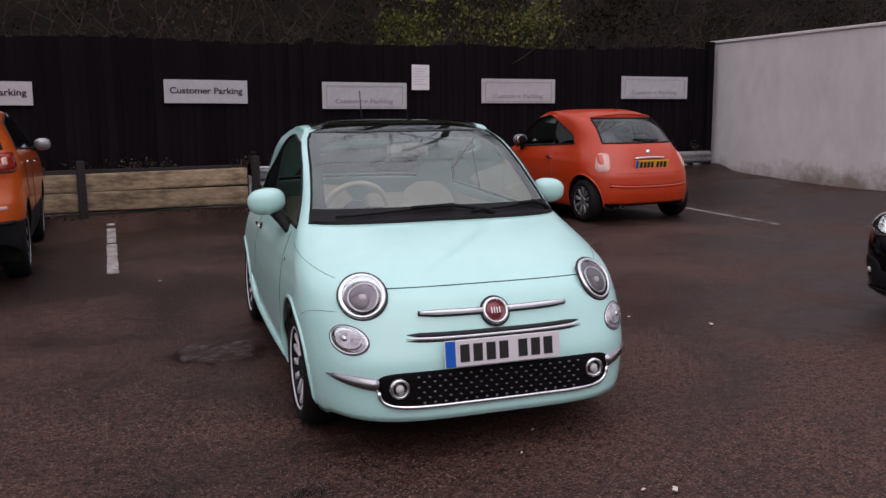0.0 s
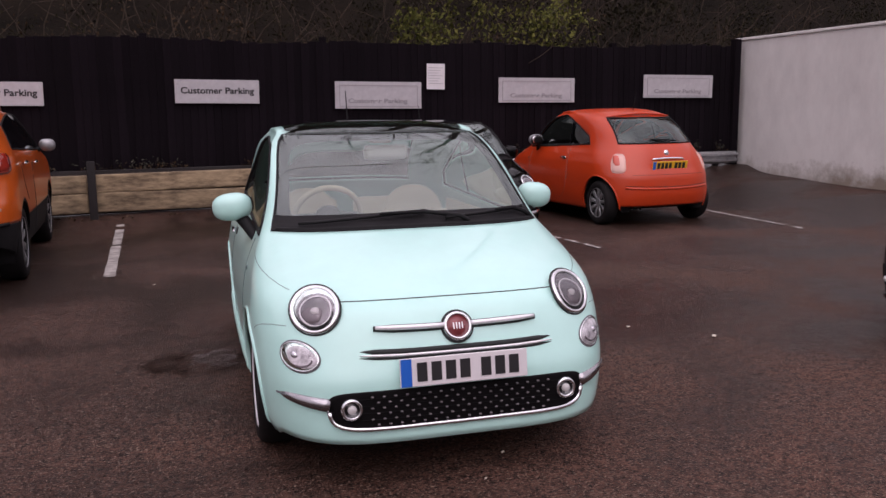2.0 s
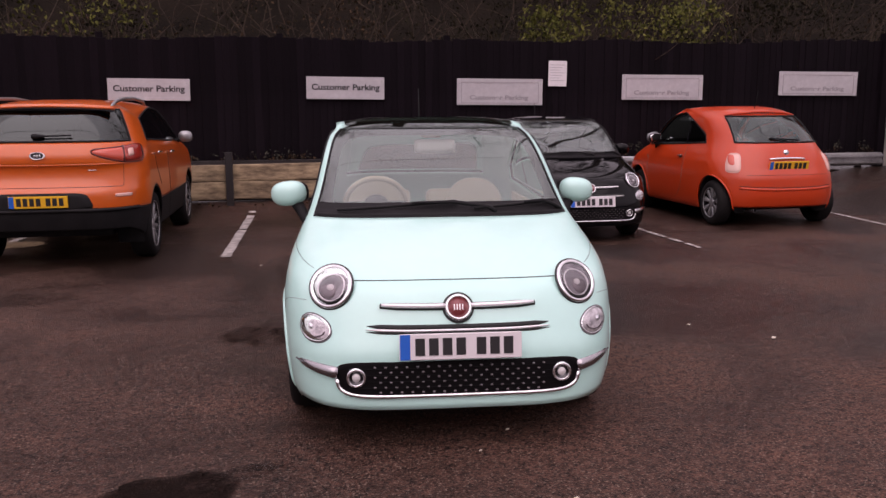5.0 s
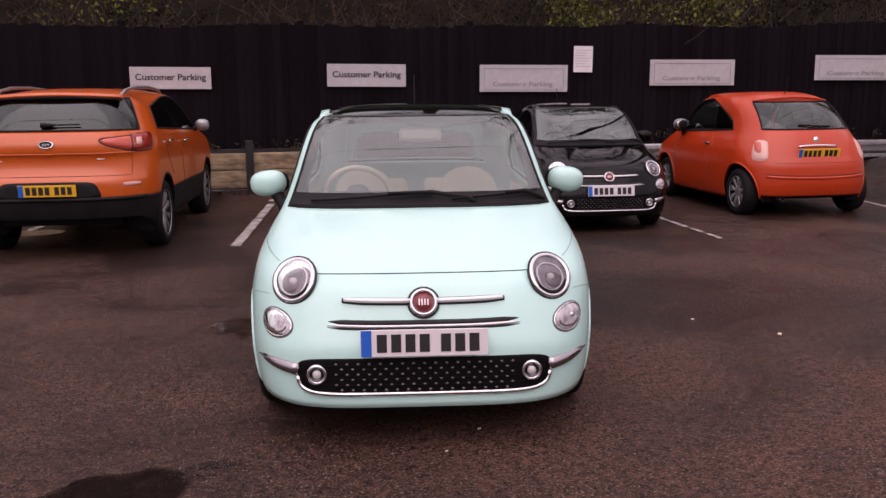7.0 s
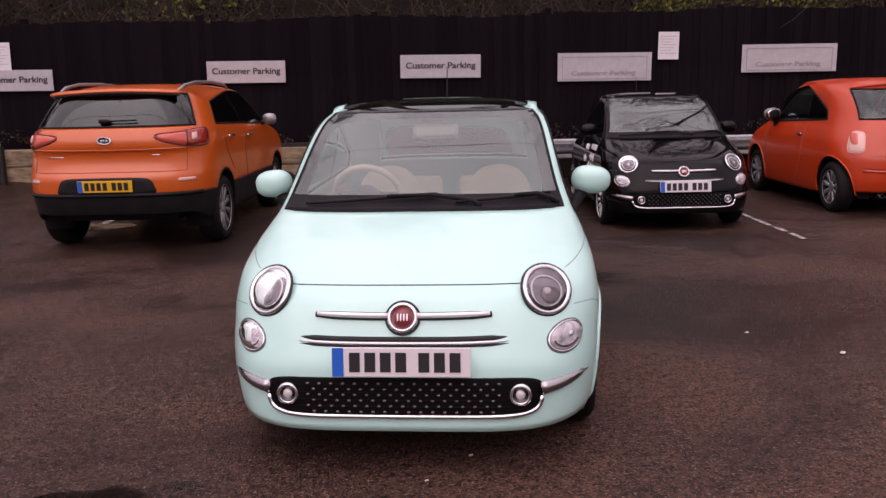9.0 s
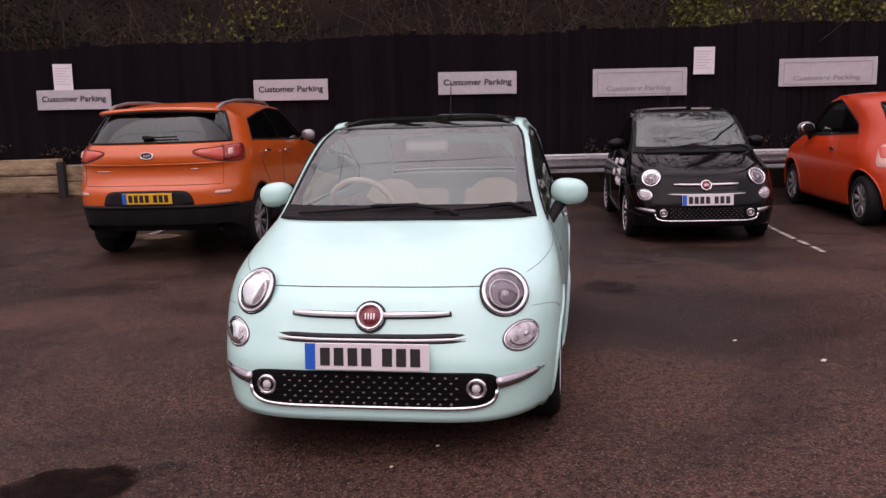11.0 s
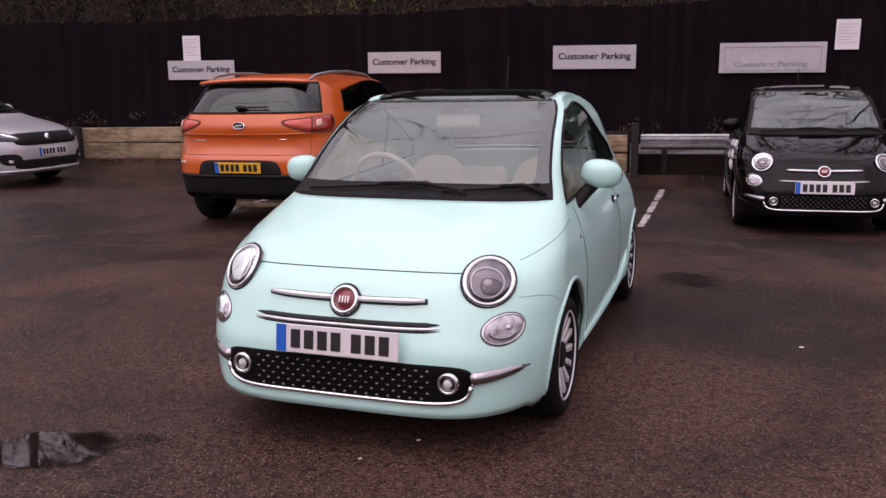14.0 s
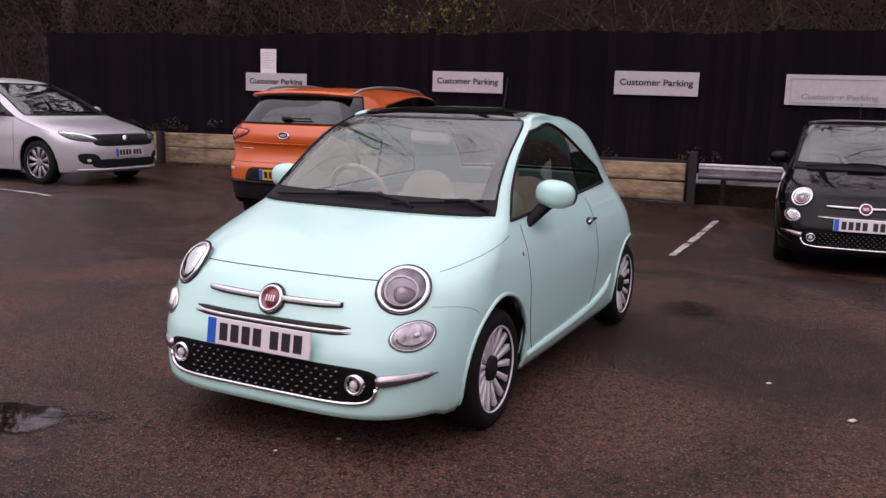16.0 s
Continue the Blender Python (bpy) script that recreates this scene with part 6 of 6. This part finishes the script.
shrub(-7.5, 15.4, 2.4, 1.4, IVY, "dark ivy-clad shrub behind the fence", 26, 1800, 0.09)


def bare_tree(x, y, height, seed, lean=(0, 0), reach=1.0):
    rng = np.random.default_rng(seed)
    z = bank_z(y, x) - 0.2
    th = thing("bare_tree", pose(x, y, z), "tall leafless winter tree on the bank", "tree", "bare trees")
    trunk_path = [Vector((lean[0] * t * t + 0.15 * math.sin(5 * t + seed), lean[1] * t * t + 0.12 * math.cos(4 * t), height * t)) for t in np.linspace(0, 1, 12)]
    part("trunk", tube(trunk_path, [0.24 * (1 - 0.85 * i / 11) + 0.02 for i in range(12)], 10), BARK, th)
    limbs, twigs = [], []

    def grow(p, way, length, r, depth):
        path, q, d = [p], p, way.normalized()
        for _ in range(5):
            d = (d + Vector(rng.uniform(-0.28, 0.28, 3)) + Vector((0, 0, 0.06))).normalized()
            q = q + d * length / 5
            path.append(q)
        (limbs if depth < 2 else twigs).append(tube(path, [r * (1 - 0.13 * i) for i in range(6)], 6 if depth < 2 else 4))
        if depth < 4:
            for i in (2, 3, 4, 5):
                if rng.random() < (0.95 if depth < 3 else 0.75):
                    grow(path[i], d + Vector(rng.uniform(-0.95, 0.95, 3)), length * rng.uniform(0.45, 0.72), r * 0.52, depth + 1)

    for i in range(4, 12):
        for _ in range(2):
            a = rng.uniform(0, 6.28)
            grow(trunk_path[i], Vector((math.cos(a), math.sin(a) - 0.35, rng.uniform(0.15, 0.8))), reach * height * rng.uniform(0.24, 0.38) * (1.1 - 0.05 * i), 0.060 * (1.2 - i / 14), 1)
    part("limbs", merged(*limbs), BARK, th)
    part("twigs", merged(*twigs), BARK, th)


bare_tree(9.6, 16.4, 14.0, 31, (-1.5, -2.8), 1.4)
bare_tree(1.2, 19.6, 9.0, 35, (0.8, -1.0))
bare_tree(-7.6, 16.6, 14.0, 32, (0.6, -3.0), 1.25)
bare_tree(-9.5, 19.4, 9.0, 33, (0.5, -1.0))
bare_tree(-14.3, 19.3, 8.5, 38, (0.4, -0.4), 0.45)
bare_tree(-12.9, 19.6, 8.0, 39, (-0.3, -0.5), 0.45)
bare_tree(13.5, 18.8, 10.0, 36, (-1.0, -1.0))


def overhead_cable():
    """A telephone cable slung overhead, mirrored in the windscreens; its poles are added, unseen."""
    th = thing("overhead_cable", pose(0, 7.4, 0), "thin black telephone cable slung between two timber poles", "cable")
    for x in (-16.0, 16.0):
        part("pole", lathe([(0.001, -0.1), (0.13, -0.1), (0.12, 3.0), (0.10, 7.9), (0.001, 7.92)], 14), BARK, th, at=pose(x, 0, 0))
    part("cable", tube([(x, 0, 7.75 - 0.9 * (1 - (x / 16) ** 2)) for x in np.linspace(-16, 16, 41)], 0.018, 6), RUBBER, th)


overhead_cable()


def wood():
    """Dark trees added up the bank, out of view, to darken the reflections."""
    rng = np.random.default_rng(51)
    for x in np.arange(-26, 27, 4.3):
        if -17.5 < x < -15:
            continue
        y = 22.5 + rng.uniform(-1, 2.5)
        xx, h = float(x + rng.uniform(-1.2, 1.2)), rng.uniform(7.0, 9.5)
        th = thing("ivy_clad_tree", pose(xx, y, bank_z(y) - 0.3), "dark ivy-clad tree high on the bank", "tree", "wood on the bank")
        part("trunk", tube([(0.2 * math.sin(3 * t + x), 0, h * t) for t in np.linspace(0, 1, 8)], [0.28 * (1 - 0.8 * t) for t in np.linspace(0, 1, 8)], 8), BARK, th)
        clouds = [leaf_cloud(rng, (rng.uniform(-1.6, 1.6), rng.uniform(-1.2, 1.2), h * rng.uniform(0.1, 1.0)), (1.5, 1.3, 1.4), 130, 0.34) for _ in range(11)]
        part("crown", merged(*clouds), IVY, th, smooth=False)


wood()


def weeds():
    rng = np.random.default_rng(41)
    th = thing("weeds", pose(0, 0, 0), "dead leaves and weeds on top of the sleeper wall", "weeds", kind="stuff")
    clouds = []
    for _ in range(150):
        x = rng.uniform(-8.3, 2.8) if rng.random() < 0.75 else rng.uniform(2.8, 11.6)
        lift = 0.15 * smooth((-x - 2.0) / 3.0)
        clouds.append(leaf_cloud(rng, (x, 13.60, 0.79 + lift + rng.uniform(-0.02, 0.05)), (0.16, 0.05, 0.05), 9, 0.045))
    for _ in range(90):
        x = rng.uniform(-8.3, 11.6)
        clouds.append(leaf_cloud(rng, (x, 13.25 + rng.uniform(-0.15, 0.1), ground_z(x, 13.3) + 0.02), (0.25, 0.10, 0.015), 8, 0.05))
    part("dead_leaves", merged(*clouds), DEAD, th, smooth=False)
    green = []
    for _ in range(170):
        x = rng.uniform(-8, 11.6)
        rise = 0.15 * smooth((-x - 2.0) / 3.0)
        green.append(leaf_cloud(rng, (x, 13.60, 0.82 + rise + 0.10 * rng.random() ** 2), (0.10, 0.05, 0.10), int(rng.integers(5, 16)), 0.042))
    part("green_leaves", merged(*green), SPRIG, th, smooth=False)


weeds()


# ---- close-boarded fence, board by board ----
def fence():
    base = part("fence", box(21.3, 0.05, 0.09, 0.005), FENCE, at=pose(1.25, FENCE_Y + 0.07, 1.2), smooth=False)
    tagged(base, "tall dark-stained close-boarded timber fence", "fence", kind="structure")
    inv = base.matrix_basis.inverted()
    part("fence_rail", box(21.3, 0.05, 0.09, 0.005), FENCE, base, smooth=False, at=inv @ pose(1.25, FENCE_Y + 0.07, 2.3))
    for x in np.arange(-9.3, 11.9, 2.65):
        part("fence_post", box(0.10, 0.10, 2.2, 0.008), FENCE, base, smooth=False, at=inv @ pose(float(x), FENCE_Y + 0.12, 1.62))
    rng = np.random.default_rng(5)
    plank = mesh_of("board", *box(0.128, 0.024, 2.0, 0.004, segments=1), FENCE, False)
    x = -9.25
    while x < 11.85:
        z = 2.64 + 0.055 * noise.noise(Vector((x * 0.5, 0, 0))) + rng.uniform(-0.018, 0.018) - 1.0 + 0.06 * smooth((x - 8) / 3) + 0.05 * smooth((-x - 6) / 3)
        part("board", plank, None, base, at=inv @ pose(x, FENCE_Y - 0.02 + rng.uniform(-0.006, 0.006), z, rng.uniform(-0.3, 0.3), rng.uniform(-0.25, 0.25), 5.0))
        x += 0.112
    part("end_post", box(0.14, 0.14, 2.75, 0.01), FENCE, base, smooth=False, at=inv @ pose(11.84, FENCE_Y - 0.06, 1.45))


fence()
